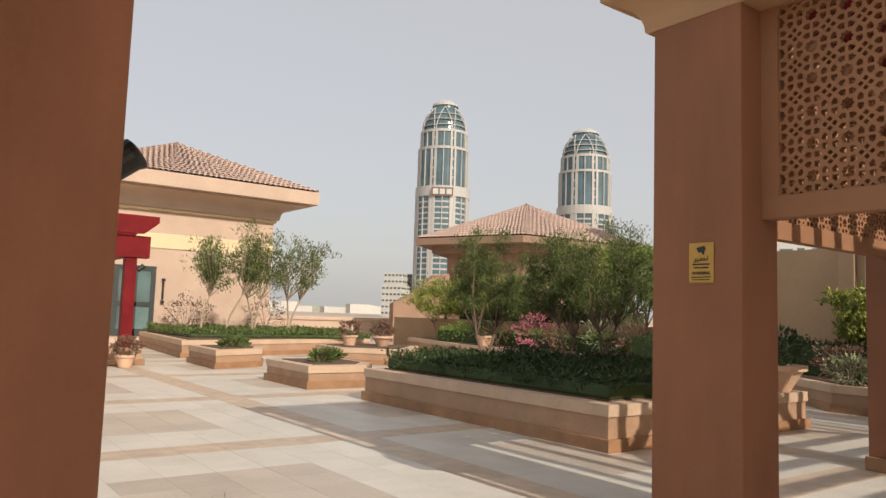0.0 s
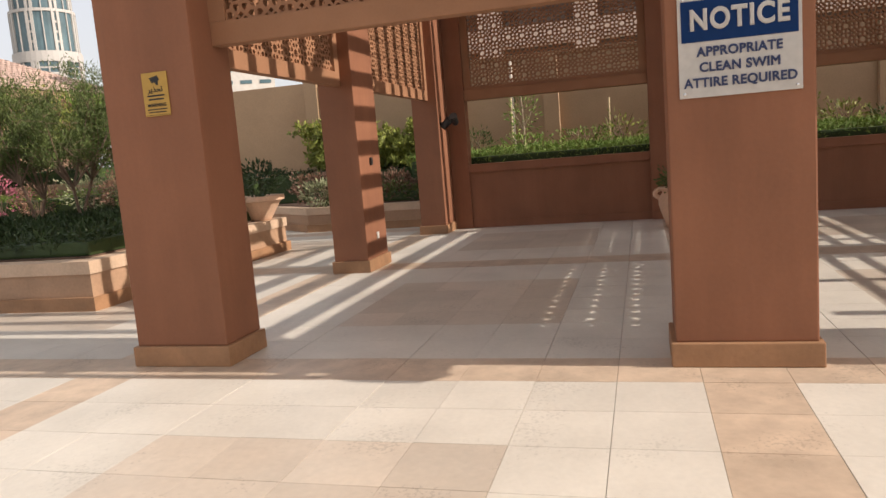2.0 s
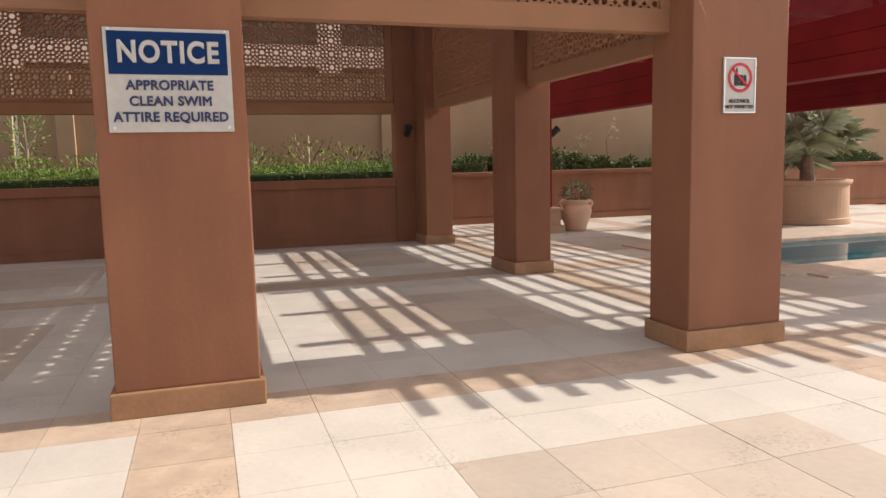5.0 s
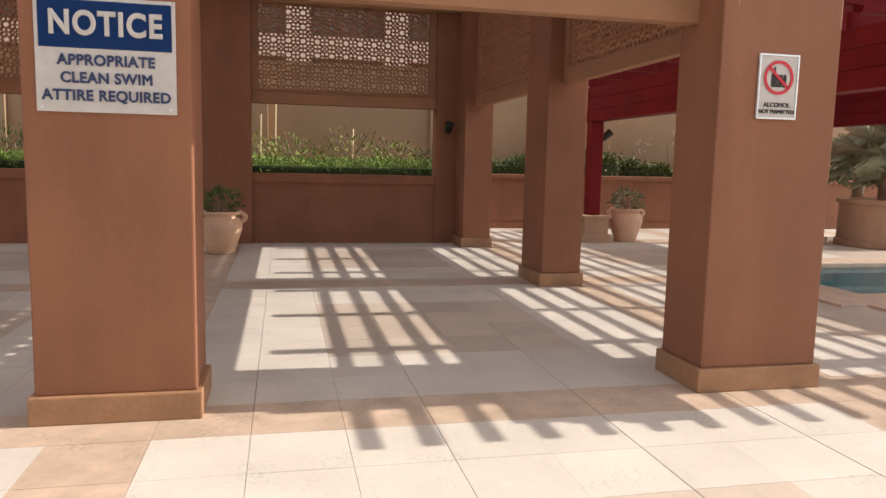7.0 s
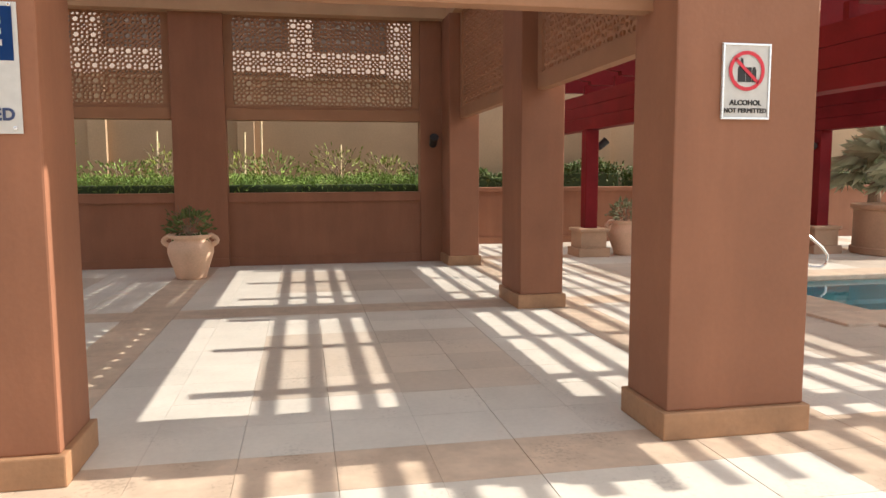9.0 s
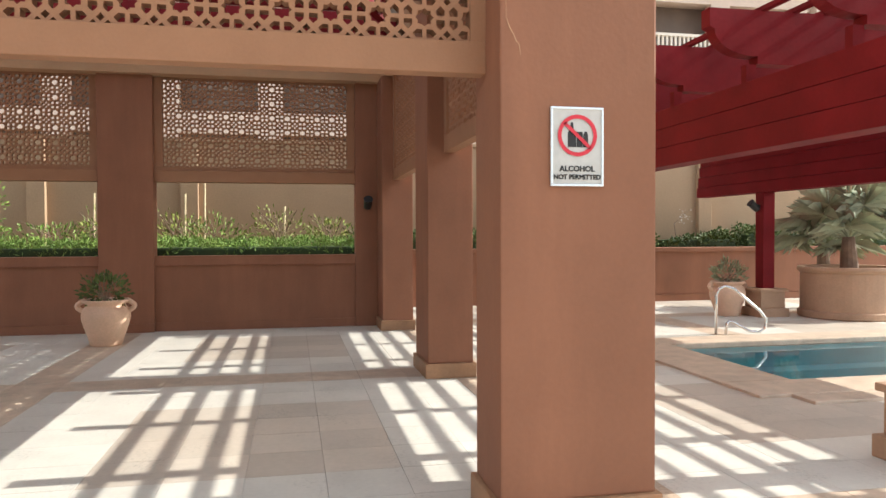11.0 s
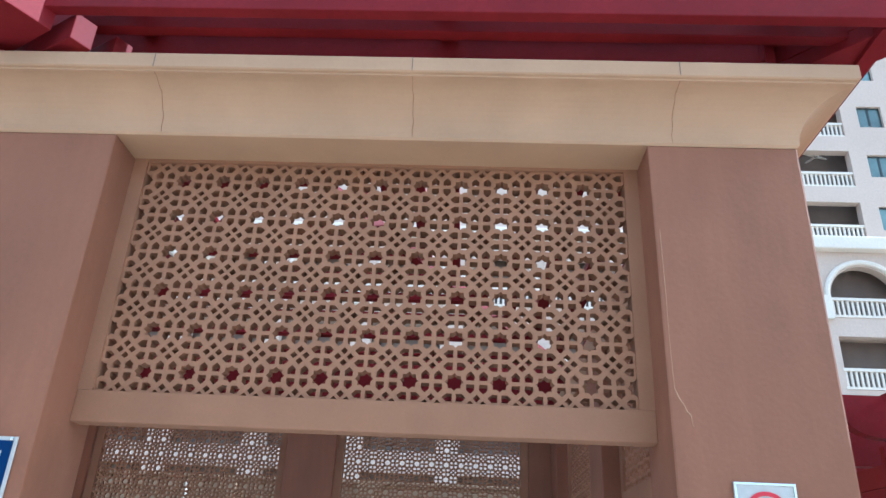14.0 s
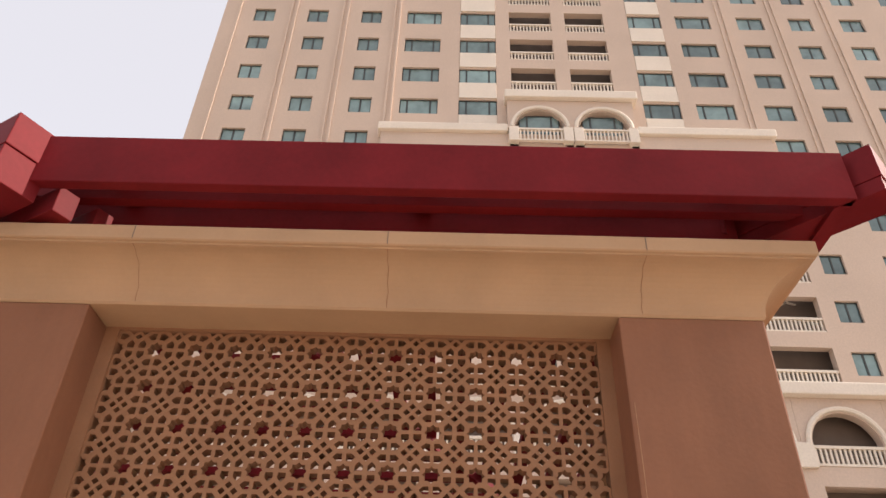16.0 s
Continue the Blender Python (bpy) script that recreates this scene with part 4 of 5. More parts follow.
# ---- garden beds ----
def planter_bed(outline, h, label, lip=0.05):
    """A stone bed with a stepped base, a body and a coping, on any outline."""
    b = thing("planter_bed", label, "planter", group="garden beds")
    cx = sum(p[0] for p in outline) / len(outline)
    cy = sum(p[1] for p in outline) / len(outline)
    def grow(d):
        out = []
        n = len(outline)
        for i in range(n):
            p, q, r = (Vector(outline[(i + k) % n]) for k in (-1, 0, 1))
            e1, e2 = (q - p).normalized(), (r - q).normalized()
            n1, n2 = Vector((e1.y, -e1.x)), Vector((e2.y, -e2.x))
            if n1.dot(q - Vector((cx, cy))) < 0:
                n1, n2 = -n1, -n2
            m = (n1 + n2) / (1 + n1.dot(n2))
            out.append(tuple(q + m * d))
        return out
    part("base", prism(grow(0.0), "z", 0, 0.16), PLINTH, b, "weathered stone base course")
    part("body", prism(grow(-0.05), "z", 0.16, h - 0.15), BEDS, b)
    part("coping", prism(grow(-0.025), "z", h - 0.15, h), BEDCAP, b, "pale stone coping")
    part("soil", prism(grow(-0.3), "z", h, h + 0.02), SOIL, b)
    return b


planter_bed([(7.22, 6.2), (12.05, 6.15), (12.05, 12.1), (7.22, 12.1)], 0.58, "large sandstone planter bed filled with dark hedge")
planter_bed([(7.02, 13.93), (8.45, 13.93), (9.0, 14.6), (9.0, 16.25), (7.08, 16.25)], 0.48, "small sandstone planter bed with a few succulents")
planter_bed([(6.98, 19.2), (8.6, 19.9), (9.1, 21.0), (8.6, 21.9), (7.1, 21.9)], 0.5, "small sandstone planter bed with a few succulents")
planter_bed([(11.35, 20.4), (12.9, 19.0), (15.2, 21.6), (13.6, 23.0), (11.5, 22.4)], 0.5, "angular sandstone planter bed holding two flower pots")
planter_bed([(7.45, 23.6), (9.8, 24.2), (16.0, 26.2), (16.0, 31.0), (8.2, 31.6)], 0.55, "long sandstone planter bed with groundcover and trees")
planter_bed([(17.0, 9.6), (18.35, 9.6), (24.0, 24.0), (19.0, 28.0), (17.2, 22.0)], 0.55, "long sandstone planter bed crowded with shrubs")
planter_bed([(14.7, 4.35), (17.9, 4.35), (17.9, 9.4), (16.6, 9.4), (14.7, 7.1)], 0.52, "sandstone planter bed with hedges near the wall")
planter_bed([(3.2, 20.3), (4.35, 20.3), (4.35, 21.6), (3.2, 21.6)], 0.48, "small sandstone planter bed beside a red pergola post")


hedge(7.5, 11.8, 6.45, 11.85, 0.6, 0.90, LEAFDARK, 26000, "dense dark green hedge filling the planter bed", 31, 0.11, 0.028, 0.035)
hedge(8.2, 15.6, 25.4, 30.8, 0.57, 0.80, LEAF, 9000, "low green groundcover in the planter bed", 32, 0.14, 0.06)
hedge(17.25, 18.3, 9.9, 14.0, 0.57, 1.25, LEAFDARK, 5000, "dark clipped hedge along the wall", 33, 0.09, 0.04)
hedge(16.6, 17.75, 4.6, 9.2, 0.54, 1.32, LEAFDARK, 7000, "dark clipped hedge near the boundary wall", 34, 0.08, 0.035)
hedge(15.0, 16.5, 4.6, 6.9, 0.54, 0.85, LEAF, 4000, "low green hedge in the planter bed", 35, 0.08, 0.035)
hedge(18.0, 20.0, 16.0, 24.5, 0.57, 1.15, LEAFBRIGHT, 6000, "bright green low hedge between the shrubs", 36, 0.12, 0.05, 0.1)
hedge(20.3, 22.0, 17.0, 26.0, 0.57, 2.0, LEAFDARK, 7000, "tall dark hedge at the garden's far edge", 37, 0.14, 0.06, 0.1)


def tree(x, y, z, h, r, label, seed, mat=LEAF, bark=BARK, n=6000, stems=3, leaf=0.10, wide=0.028, low=0.35, lean=0.0, thick=0.012):
    """A few stems that rise and fork into a vase of limbs, with sprays of leaves gathered along the twigs."""
    t = thing("tree", label, "tree", pose(x, y, z), group="garden trees")
    g = random.Random(seed)
    limbs, sprays = [], []
    for s in range(stems):
        a = 6.283 * s / stems + g.uniform(-0.5, 0.5)
        top = h * low * g.uniform(0.75, 1.1)
        bx, by = 0.05 * math.cos(a), 0.05 * math.sin(a)
        fx, fy = bx + 0.20 * r * math.cos(a) + lean * top, by + 0.20 * r * math.sin(a)
        limbs.append([(bx, by, 0, thick * h), (bx * 1.6 + lean * top * 0.4, by * 1.6, top * 0.5, 0.85 * thick * h), (fx, fy, top, 0.7 * thick * h)])
        for k in range(18 // stems):
            b = a + g.uniform(-2.2, 2.2)
            rr = r * g.uniform(0.25, 1.0)
            tz = h * (1.03 - 0.42 * (rr / r) ** 2 * g.uniform(0.3, 1.2)) * g.uniform(0.86, 1.03)
            m = (fx + 0.5 * (rr * math.cos(b) + lean * (h - top)), fy + 0.5 * rr * math.sin(b), top + 0.42 * (tz - top))
            tip = (lean * h + bx + rr * math.cos(b), by + rr * math.sin(b), tz)
            limbs.append([(fx, fy, top, 0.6 * thick * h), (*m, 0.36 * thick * h), (*tip, 0.1 * thick * h)])
            for q in range(8):
                u = g.uniform(-0.25, 1.0)
                o = [m[c] + (tip[c] - m[c]) * u for c in range(3)]
                e = [o[0] + g.gauss(0, 0.24) * r, o[1] + g.gauss(0, 0.24) * r, o[2] + g.uniform(-0.16, 0.30) * r]
                limbs.append([(*o, 0.14 * thick * h), (*e, 0.05 * thick * h)])
                sprays.append((o, e))
    part("trunk", tubes(limbs, 5), bark, t)
    gg = np.random.default_rng(seed)
    sp = np.array(sprays)[gg.integers(0, len(sprays), n)]
    u = gg.uniform(0.1, 1.1, n)[:, None]
    pts = sp[:, 0] + (sp[:, 1] - sp[:, 0]) * u + gg.normal(size=(n, 3)) * 0.065 * r
    part("crown", leaves("crown", pts, leaf, wide, mat, seed, 0.7), None, t)
    return t


tree(9.27, 10.98, 0.58, 2.65, 0.78, "young multi-stemmed tree with fine green leaves", 41, LEAF, n=13000, stems=2, leaf=0.075, wide=0.015, low=0.32)
tree(10.45, 9.95, 0.58, 2.7, 0.85, "young multi-stemmed tree with fine dark leaves", 42, LEAF, n=13000, stems=2, leaf=0.075, wide=0.015, low=0.32)
tree(10.75, 9.35, 0.58, 2.9, 1.05, "young multi-stemmed tree with fine dark leaves", 43, LEAF, n=16000, stems=2, leaf=0.075, wide=0.015, low=0.32)
tree(9.3, 27.5, 0.55, 3.9, 1.25, "slender pale-stemmed tree with thin foliage", 44, LEAF, BARKPALE, 3600, 1, 0.14, 0.035, 0.40)
tree(10.2, 27.5, 0.55, 4.0, 0.9, "leaning pale-stemmed tree with thin foliage", 45, LEAF, BARKPALE, 2400, 1, 0.14, 0.035, 0.42, 0.28)
tree(11.45, 27.6, 0.55, 4.2, 1.4, "slender pale-stemmed tree with thin foliage", 46, LEAF, BARKPALE, 4200, 2, 0.14, 0.035, 0.38)
tree(12.9, 27.6, 0.55, 4.3, 1.3, "slender pale-stemmed tree with thin foliage", 47, LEAF, BARKPALE, 3600, 2, 0.14, 0.035, 0.38, 0.1)
for i, (x, y, h, r, m) in enumerate(((19.6, 26.5, 2.6, 1.5, LEAFYELLOW), (20.0, 23.5, 2.9, 1.7, LEAFYELLOW), (19.3, 20.2, 3.0, 1.5, LEAF), (19.6, 17.3, 3.8, 1.6, LEAFYELLOW), (19.5, 15.2, 3.6, 1.4, LEAFBRIGHT), (18.9, 12.6, 3.2, 1.2, LEAF), (17.3, 7.6, 1.9, 0.7, LEAFYELLOW), (17.1, 6.0, 1.6, 0.6, LEAFYELLOW), (17.2, 5.0, 1.8, 0.6, LEAFYELLOW))):
    tree(x, y, 0.55, h, r, "loose leafy garden tree behind the planter beds", 50 + i, m, n=4200, stems=2, leaf=0.14, wide=0.06, low=0.3)


def shrub(x, y, z, r, h, mat, label, seed, n=700, leaf=0.1, wide=0.05, name="shrub"):
    s = thing(name, label, "shrub", pose(x, y, z), group="garden shrubs")
    part("stem_work", tubes([[(0, 0, 0, 0.012), (0.25 * r * math.cos(k * 1.3), 0.25 * r * math.sin(k * 1.3), h * 0.45, 0.008), (0.6 * r * math.cos(k * 1.3), 0.6 * r * math.sin(k * 1.3), h * 0.85, 0.004)] for k in range(5)], 5), BARK, s)
    part("foliage", leaves("foliage", bush_points(r, h, n, seed), leaf, wide, mat, seed), None, s)
    return s


for i, (x, y, r, h, m) in enumerate(((7.8, 14.8, 0.26, 0.2, LEAF), (8.4, 15.5, 0.24, 0.18, LEAF), (7.9, 20.5, 0.34, 0.2, LEAF), (8.4, 21.2, 0.3, 0.2, LEAF), (3.6, 20.9, 0.35, 0.4, LEAFDARK))):
    shrub(x, y, 0.5, r, h, m, "low succulent rosette in a stone bed", 100 + i, 260, 0.14, 0.05)
for i, (x, y, r, h, m) in enumerate(((18.0, 18.6, 0.7, 1.2, PINK), (17.9, 17.2, 0.6, 1.0, LEAFRED), (17.8, 20.4, 0.6, 0.9, LEAFRED), (18.2, 15.6, 0.7, 1.2, LEAFGREY), (17.8, 14.2, 0.6, 1.1, LEAFRED), (17.8, 11.6, 0.6, 0.9, LEAFGREY), (15.3, 5.2, 0.45, 0.6, LEAFRED), (15.6, 6.3, 0.5, 0.65, LEAFGREY), (16.2, 7.6, 0.5, 0.7, LEAFRED), (15.0, 6.8, 0.4, 0.55, LEAFGREY), (9.6, 30.0, 0.9, 1.6, LEAFRED), (13.2, 30.5, 0.9, 1.6, LEAFRED))):
    shrub(x, y, 0.55, r, h, m, "twiggy flowering shrub in a stone bed", 120 + i, 650, 0.09, 0.05)


def flower_pot(x, y, z, mat, label, seed, s=1.0, wide=0.32):
    p = thing("flower_pot", label, "flower pot", pose(x, y, z), group="flower pots")
    part("pot", lathe([(0.18 * s, 0), (0.20 * s, 0.02), (wide * 0.85 * s, 0.32 * s), (wide * s, 0.34 * s), (wide * s, 0.42 * s), (wide * 0.9 * s, 0.42 * s), (0.05, 0.40 * s)], 28), TERRA, p)
    q = bush_points(0.42 * s, 0.6 * s, 700, seed)
    q[:, 2] += 0.38 * s
    part("foliage", leaves("foliage", q, 0.08, 0.045, mat, seed), None, p)
    return p


flower_pot(12.3, 21.5, 0.5, LEAFRED, "cream flower pot with a reddish shrub on the bed", 141, 0.85)
flower_pot(13.2, 20.9, 0.5, LEAFRED, "cream flower pot with a reddish shrub on the bed", 142, 0.85, 0.42)
flower_pot(17.4, 20.6, 0.55, LEAFDARK, "cream flower pot on the long bed", 143, 0.9)
flower_pot(11.6, 6.45, 0.58, LEAFDARK, "wide terracotta bowl with clipped green shrub", 145, 1.0, 0.45)
flower_pot(5.0, 20.2, 0.0, LEAFRED, "small pot standing beside the red post", 146, 0.8)
fence = solid("garden_kerb_wall", boxes((19.9, 20.15, 14.0, 30.5, 0, 1.45), bevel=0.01), WALLM, "brown low wall behind the garden shrubs", "wall", kind="structure")

# red pergola corner in the garden
gp = thing("garden_pergola", "red timber pergola corner on a plastered pedestal", "pergola", pose(5.21, 21.3, 0))
part("plinth", boxes((-0.55, 0.45, -0.45, 0.45, 0, 0.16), bevel=0.01), PLINTH, gp)
part("pedestal", boxes((-0.45, 0.38, -0.38, 0.38, 0.16, 0.47), bevel=0.01), BEDS, gp)
part("shaft", boxes((-0.15, 0.15, -0.15, 0.15, 0.47, 2.90), bevel=0.01), RED, gp)
part("beam", boxes((-5.0, 0.46, -0.2, 0.2, 2.90, 3.50), bevel=0.01), RED, gp)
part("beam", boxes((-0.2, 0.2, 0.21, 8.0, 2.95, 3.45), bevel=0.01), RED, gp)
for k in range(5):
    part("rafter", prism([(-4.9, 4.05), (0.62, 4.05), (0.62, 3.88), (0.25, 3.56), (-4.9, 3.52)], "y", -0.35 + 1.1 * k, -0.2 + 1.1 * k), RED, gp)
spotlight(5.36, 21.2, 2.62, 0)


# ---- garden buildings ----
def tiled_slope(bm_list, a, b, apex_a, apex_b, rows, cols):
    """Curved clay tiles laid in rows over a slope given by its eave and its top edge."""
    v, f = [], []
    a, b, apex_a, apex_b = map(Vector, (a, b, apex_a, apex_b))
    nrm = (b - a).cross(apex_a - a).normalized()
    if nrm.z < 0:
        nrm = -nrm
    full = (b - a).length
    for r in range(rows):
        p0, q0 = a.lerp(apex_a, r / rows), b.lerp(apex_b, r / rows)
        p1, q1 = a.lerp(apex_a, (r + 1.25) / rows), b.lerp(apex_b, (r + 1.25) / rows)
        n = max(1, round(cols * (q0 - p0).length / full))
        for c in range(n):
            ring0 = []
            for e, (p, q) in enumerate(((p0, q0), (p1, q1))):
                for k in range(4):
                    u = (c + k / 3) / n
                    hgt = 0.055 * math.sin(math.pi * k / 3) + 0.05 * (1 - e)
                    ring0.append(tuple(p.lerp(q, u) + nrm * hgt))
            o = len(v)
            v += ring0
            f += [(o + k, o + k + 1, o + 5 + k, o + 4 + k) for k in range(3)]
    bm_list.append((v, f))


def tile_mesh(chunks, mat):
    v, f = [], []
    for cv, cf in chunks:
        o = len(v)
        v += cv
        f += [tuple(i + o for i in q) for q in cf]
    me = bpy.data.meshes.new("roof_tiles")
    me.from_pydata(v, [], f)
    me.materials.append(mat)
    return me


def garden_house():
    h = thing("garden_house", "sand-rendered garden house with a hipped clay tile roof", "house", pose(14.4, 33.0, 0))
    part("wall", boxes((-14, 0, 0, 12, 0, 4.1)), SAND, h)
    part("upper_wall", boxes((-14, 0.02, -0.02, 12, 4.75, 5.8)), SAND, h)
    part("string_course", boxes((-14, 0.06, -0.06, 12, 4.1, 4.75), bevel=0.04), SANDL, h, "pale yellow string course")
    part("fillet", boxes((-14, 0.12, -0.12, 12, 5.72, 5.84), bevel=0.03), SANDL, h, "pale thin fillet")
    outline = [(0.04, 5.842), (0.20, 5.86), (0.24, 5.98), (0.24, 6.04)] + [(0.26 + 0.94 * (1 - math.cos(math.pi / 2 * i / 10)), 6.06 + 0.48 * math.sin(math.pi / 2 * i / 10)) for i in range(11)] + [(1.24, 6.54), (1.24, 6.62)]
    bm = bmesh.new()
    rows = [[bm.verts.new(p) for p in ((-14, -d, z), (d, -d, z), (d, 12, z))] for d, z in outline]
    for p, q in zip(rows, rows[1:]):
        for k in range(2):
            bm.faces.new((p[k], p[k + 1], q[k + 1], q[k]))
    part("cove", bm, SAND, h)
    part("eave", boxes((-14, 1.58, -1.58, 12, 6.622, 7.24), bevel=0.03), SAND, h)
    ch = []
    e = [(-8.98, -1.58, 7.24), (1.58, -1.58, 7.24), (1.58, 8.98, 7.24), (-8.98, 8.98, 7.24)]
    ap = (-3.7, 3.7, 9.62)
    for i in range(4):
        tiled_slope(ch, e[i], e[(i + 1) % 4], ap, ap, 16, 42)
    roof = part("roof", tile_mesh(ch, ROOF), None, h, "weathered clay tile roof")
    roof["kind"] = "stuff"
    dx = 0.63
    door = part("door", boxes((-7.6 + dx, -7.4 + dx, -0.05, 0.02, 0.3, 3.3), (-6.1 + dx, -5.9 + dx, -0.05, 0.02, 0.3, 3.3), (-7.4 + dx, -6.1 + dx, -0.05, 0.02, 3.1, 3.3), (-7.4 + dx, -6.1 + dx, -0.05, 0.02, 1.55, 1.75), (-6.85 + dx, -6.65 + dx, -0.05, 0.02, 0.3, 3.1), (-7.4 + dx, -6.1 + dx, -0.05, 0.02, 0.3, 0.6)), FRAME, h, "dark door with glazed panels")
    for zz in ((1.75, 3.1), (0.6, 1.55)):
        for xx in (-7.4, -6.65):
            part("pane", boxes((xx + dx, xx + dx + 0.55, -0.012, -0.002, zz[0], zz[1])), GLASS, door)
    lamp = part("wall_lantern", boxes((-4.99, -4.91, -0.10, -0.001, 1.87, 2.66), bevel=0.02), BLACK, h, "slim dark wall lantern")
    part("lantern_cap", boxes((-5.02, -4.88, -0.14, -0.001, 2.685, 2.80), bevel=0.02), BLACK, lamp)
    part("lantern_foot", boxes((-5.02, -4.88, -0.14, -0.001, 1.72, 1.845), bevel=0.02), BLACK, lamp)
    return h


garden_house()


def tile_kiosk():
    k = thing("garden_kiosk", "brown garden building with a wide clay tile roof", "house")
    eave = [(25.8, 37.4), (28.4, 30.5), (38.8, 29.5), (44.0, 35.0), (42.5, 42.0), (34.0, 44.0)]
    cx, cy = 33.4, 35.6
    def ringed(s, z):
        return [(cx + (x - cx) * s, cy + (y - cy) * s) for x, y in eave]
    part("wall", prism(ringed(0.72, 0), "z", 0, 6.0), KIOSK, k)
    part("eave", prism(ringed(1.0, 0), "z", 5.9, 6.3), KIOSK, k)
    part("soffit", prism(ringed(0.86, 0), "z", 5.45, 5.898), KIOSK, k)
    ch = []
    for i in range(6):
        a, b = eave[i], eave[(i + 1) % 6]
        tiled_slope(ch, (*a, 6.31), (*b, 6.31), (cx, cy, 9.1), (cx, cy, 9.1), 16, 30)
    r = part("roof", tile_mesh(ch, ROOF), None, k, "weathered clay tile roof")
    r["kind"] = "stuff"
    part("stair_wall", prism([(27.5, 0), (27.5, 4.2), (26.3, 4.0), (24.9, 2.9), (23.4, 2.2), (23.4, 0)], "y", 36.0, 36.4), KIOSK, k)
    return k


tile_kiosk()
pr = thing("wall_parapet", "low sand parapet at the terrace edge", "wall", kind="structure")
part("panel", boxes((14, 60, 45, 45.3, 0, 1.0)), SAND, pr)
part("coping", boxes((14, 60, 44.9, 45.4, 1.0, 1.25), bevel=0.03), SAND, pr)


# ---- distance ----
def round_tower(x, y, r, h, turn, label):
    """A stepped round shaft: eight glazed bays with a thin middle mullion, stone strips between, and a ribbed crown."""
    t = thing("office_tower", label, "tower", pose(x, y, 0, 0, 0, turn))
    for f, a, b in ((1.05, 0.0, 0.585), (1.0, 0.585, 0.765), (0.93, 0.765, 0.845)):
        part("glazing", lathe([(r * f * 0.96, a * h), (r * f * 0.96, b * h)], 40), FARGLASS, t, "blue-green glazing")
        part("tier_band", lathe([(r * f * 0.95, b * h - 0.012 * h), (r * f, b * h - 0.012 * h), (r * f, b * h), (r * f * 0.9, b * h)], 40), FARWHITE, t)
        lo = max(a, 0.08)
        for k in range(8):
            for d, w in ((-18, 0.55), (0, 0.22), (18, 0.55)):
                an = radians(45 * k + d)
                p = part("rib", boxes((-0.3, 0.3, -w, w, lo * h, b * h)), FARWHITE, t)
                p.matrix_basis = pose(r * f * 0.98 * math.cos(an), r * f * 0.98 * math.sin(an), 0, 0, 0, math.degrees(an))
            an = radians(45 * k + 22.5)
            if f > 1:
                p = part("stone_strip", boxes((-0.2, 0.2, -0.9, 0.9, lo * h, b * h)), FARWHITE, t)
                p.matrix_basis = pose(r * f * 0.975 * math.cos(an), r * f * 0.975 * math.sin(an), 0, 0, 0, math.degrees(an))
            else:
                z = a * h + 0.035 * h
                while z < b * h - 0.02 * h:
                    p = part("spandrel", boxes((-0.2, 0.2, -1.3, 1.3, z, z + 0.9)), FARWHITE, t)
                    p.matrix_basis = pose(r * f * 0.97 * math.cos(an), r * f * 0.97 * math.sin(an), 0, 0, 0, math.degrees(an))
                    z += 0.042 * h
    for m in range(18):
        part("floor_band", lathe([(r * 1.015, 0.085 * h + m * 0.025 * h), (r * 1.015, 0.085 * h + m * 0.025 * h + 0.8)], 40), FARWHITE, t)
    part("name_band", lathe([(r * 1.03, 0.54 * h), (r * 1.06, 0.54 * h), (r * 1.06, 0.578 * h), (r * 1.03, 0.578 * h)], 40), FARWHITE, t)
    part("crown_glazing", lathe([(r * 0.84, 0.845 * h), (r * 0.80, 0.88 * h), (r * 0.66, 0.925 * h), (r * 0.50, 0.955 * h), (r * 0.47, 0.97 * h)], 32), FARGLASS, t)
    ribs = []
    for k in range(8):
        an = 2 * math.pi * k / 8
        for q in (-1, 1):
            ribs.append([(r * ff * math.cos(an + q * o), r * ff * math.sin(an + q * o), zz * h, 0.26) for ff, zz, o in ((0.91, 0.845, 0.36), (0.87, 0.88, 0.32), (0.72, 0.925, 0.2), (0.54, 0.955, 0.03))])
    part("crown_lattice", tubes(ribs, 5), FARWHITE, t, "white arched crown lattice")
    for ff, zz in ((0.885, 0.865), (0.83, 0.893), (0.73, 0.92)):
        part("crown_ring", lathe([(r * ff, zz * h), (r * ff, zz * h + 0.3)], 32), FARWHITE, t)
    part("dome", lathe([(r * 0.52, 0.968 * h), (r * 0.50, 0.978 * h), (r * 0.30, 0.994 * h), (0.3, h)], 28), FARWHITE, t)
    return t


tw = round_tower(222.5, 300, 13.2, 113, 233, "round glass and stone office tower with a domed crown")
round_tower(271.5, 247, 13.0, 97, 222, "round glass and stone office tower with a domed crown")
part("sign_panel", boxes((13.95, 14.1, -5.4, 5.4, 60.6, 65.0)), DARK, tw, "brown sign panel")
for o in (-3.4, 0, 3.4):
    part("sign_block", boxes((14.12, 14.4, o - 1.3, o + 1.3, 61.4, 64.2), bevel=0.12), WHITE, tw, "white block of the tower's sign")


def block(x, y, w, d, h, label, mat=HAZEWHITE, floors=6):
    b = thing("apartment_block", label, "building", pose(x, y, 0, 0, 0, 35))
    part("wall", boxes((0, w, 0, d, 0, h)), mat, b)
    for k in range(floors):
        z = h * (k + 0.45) / floors
        for j in range(5):
            part("window", boxes((w * (j + 0.2) / 5, w * (j + 0.8) / 5, -0.15, 0.1, z, z + h * 0.3 / floors)), FARGLASS, b)
            part("window", boxes((-0.15, 0.1, d * (j + 0.2) / 5, d * (j + 0.8) / 5, z, z + h * 0.3 / floors)), FARGLASS, b)
    return b


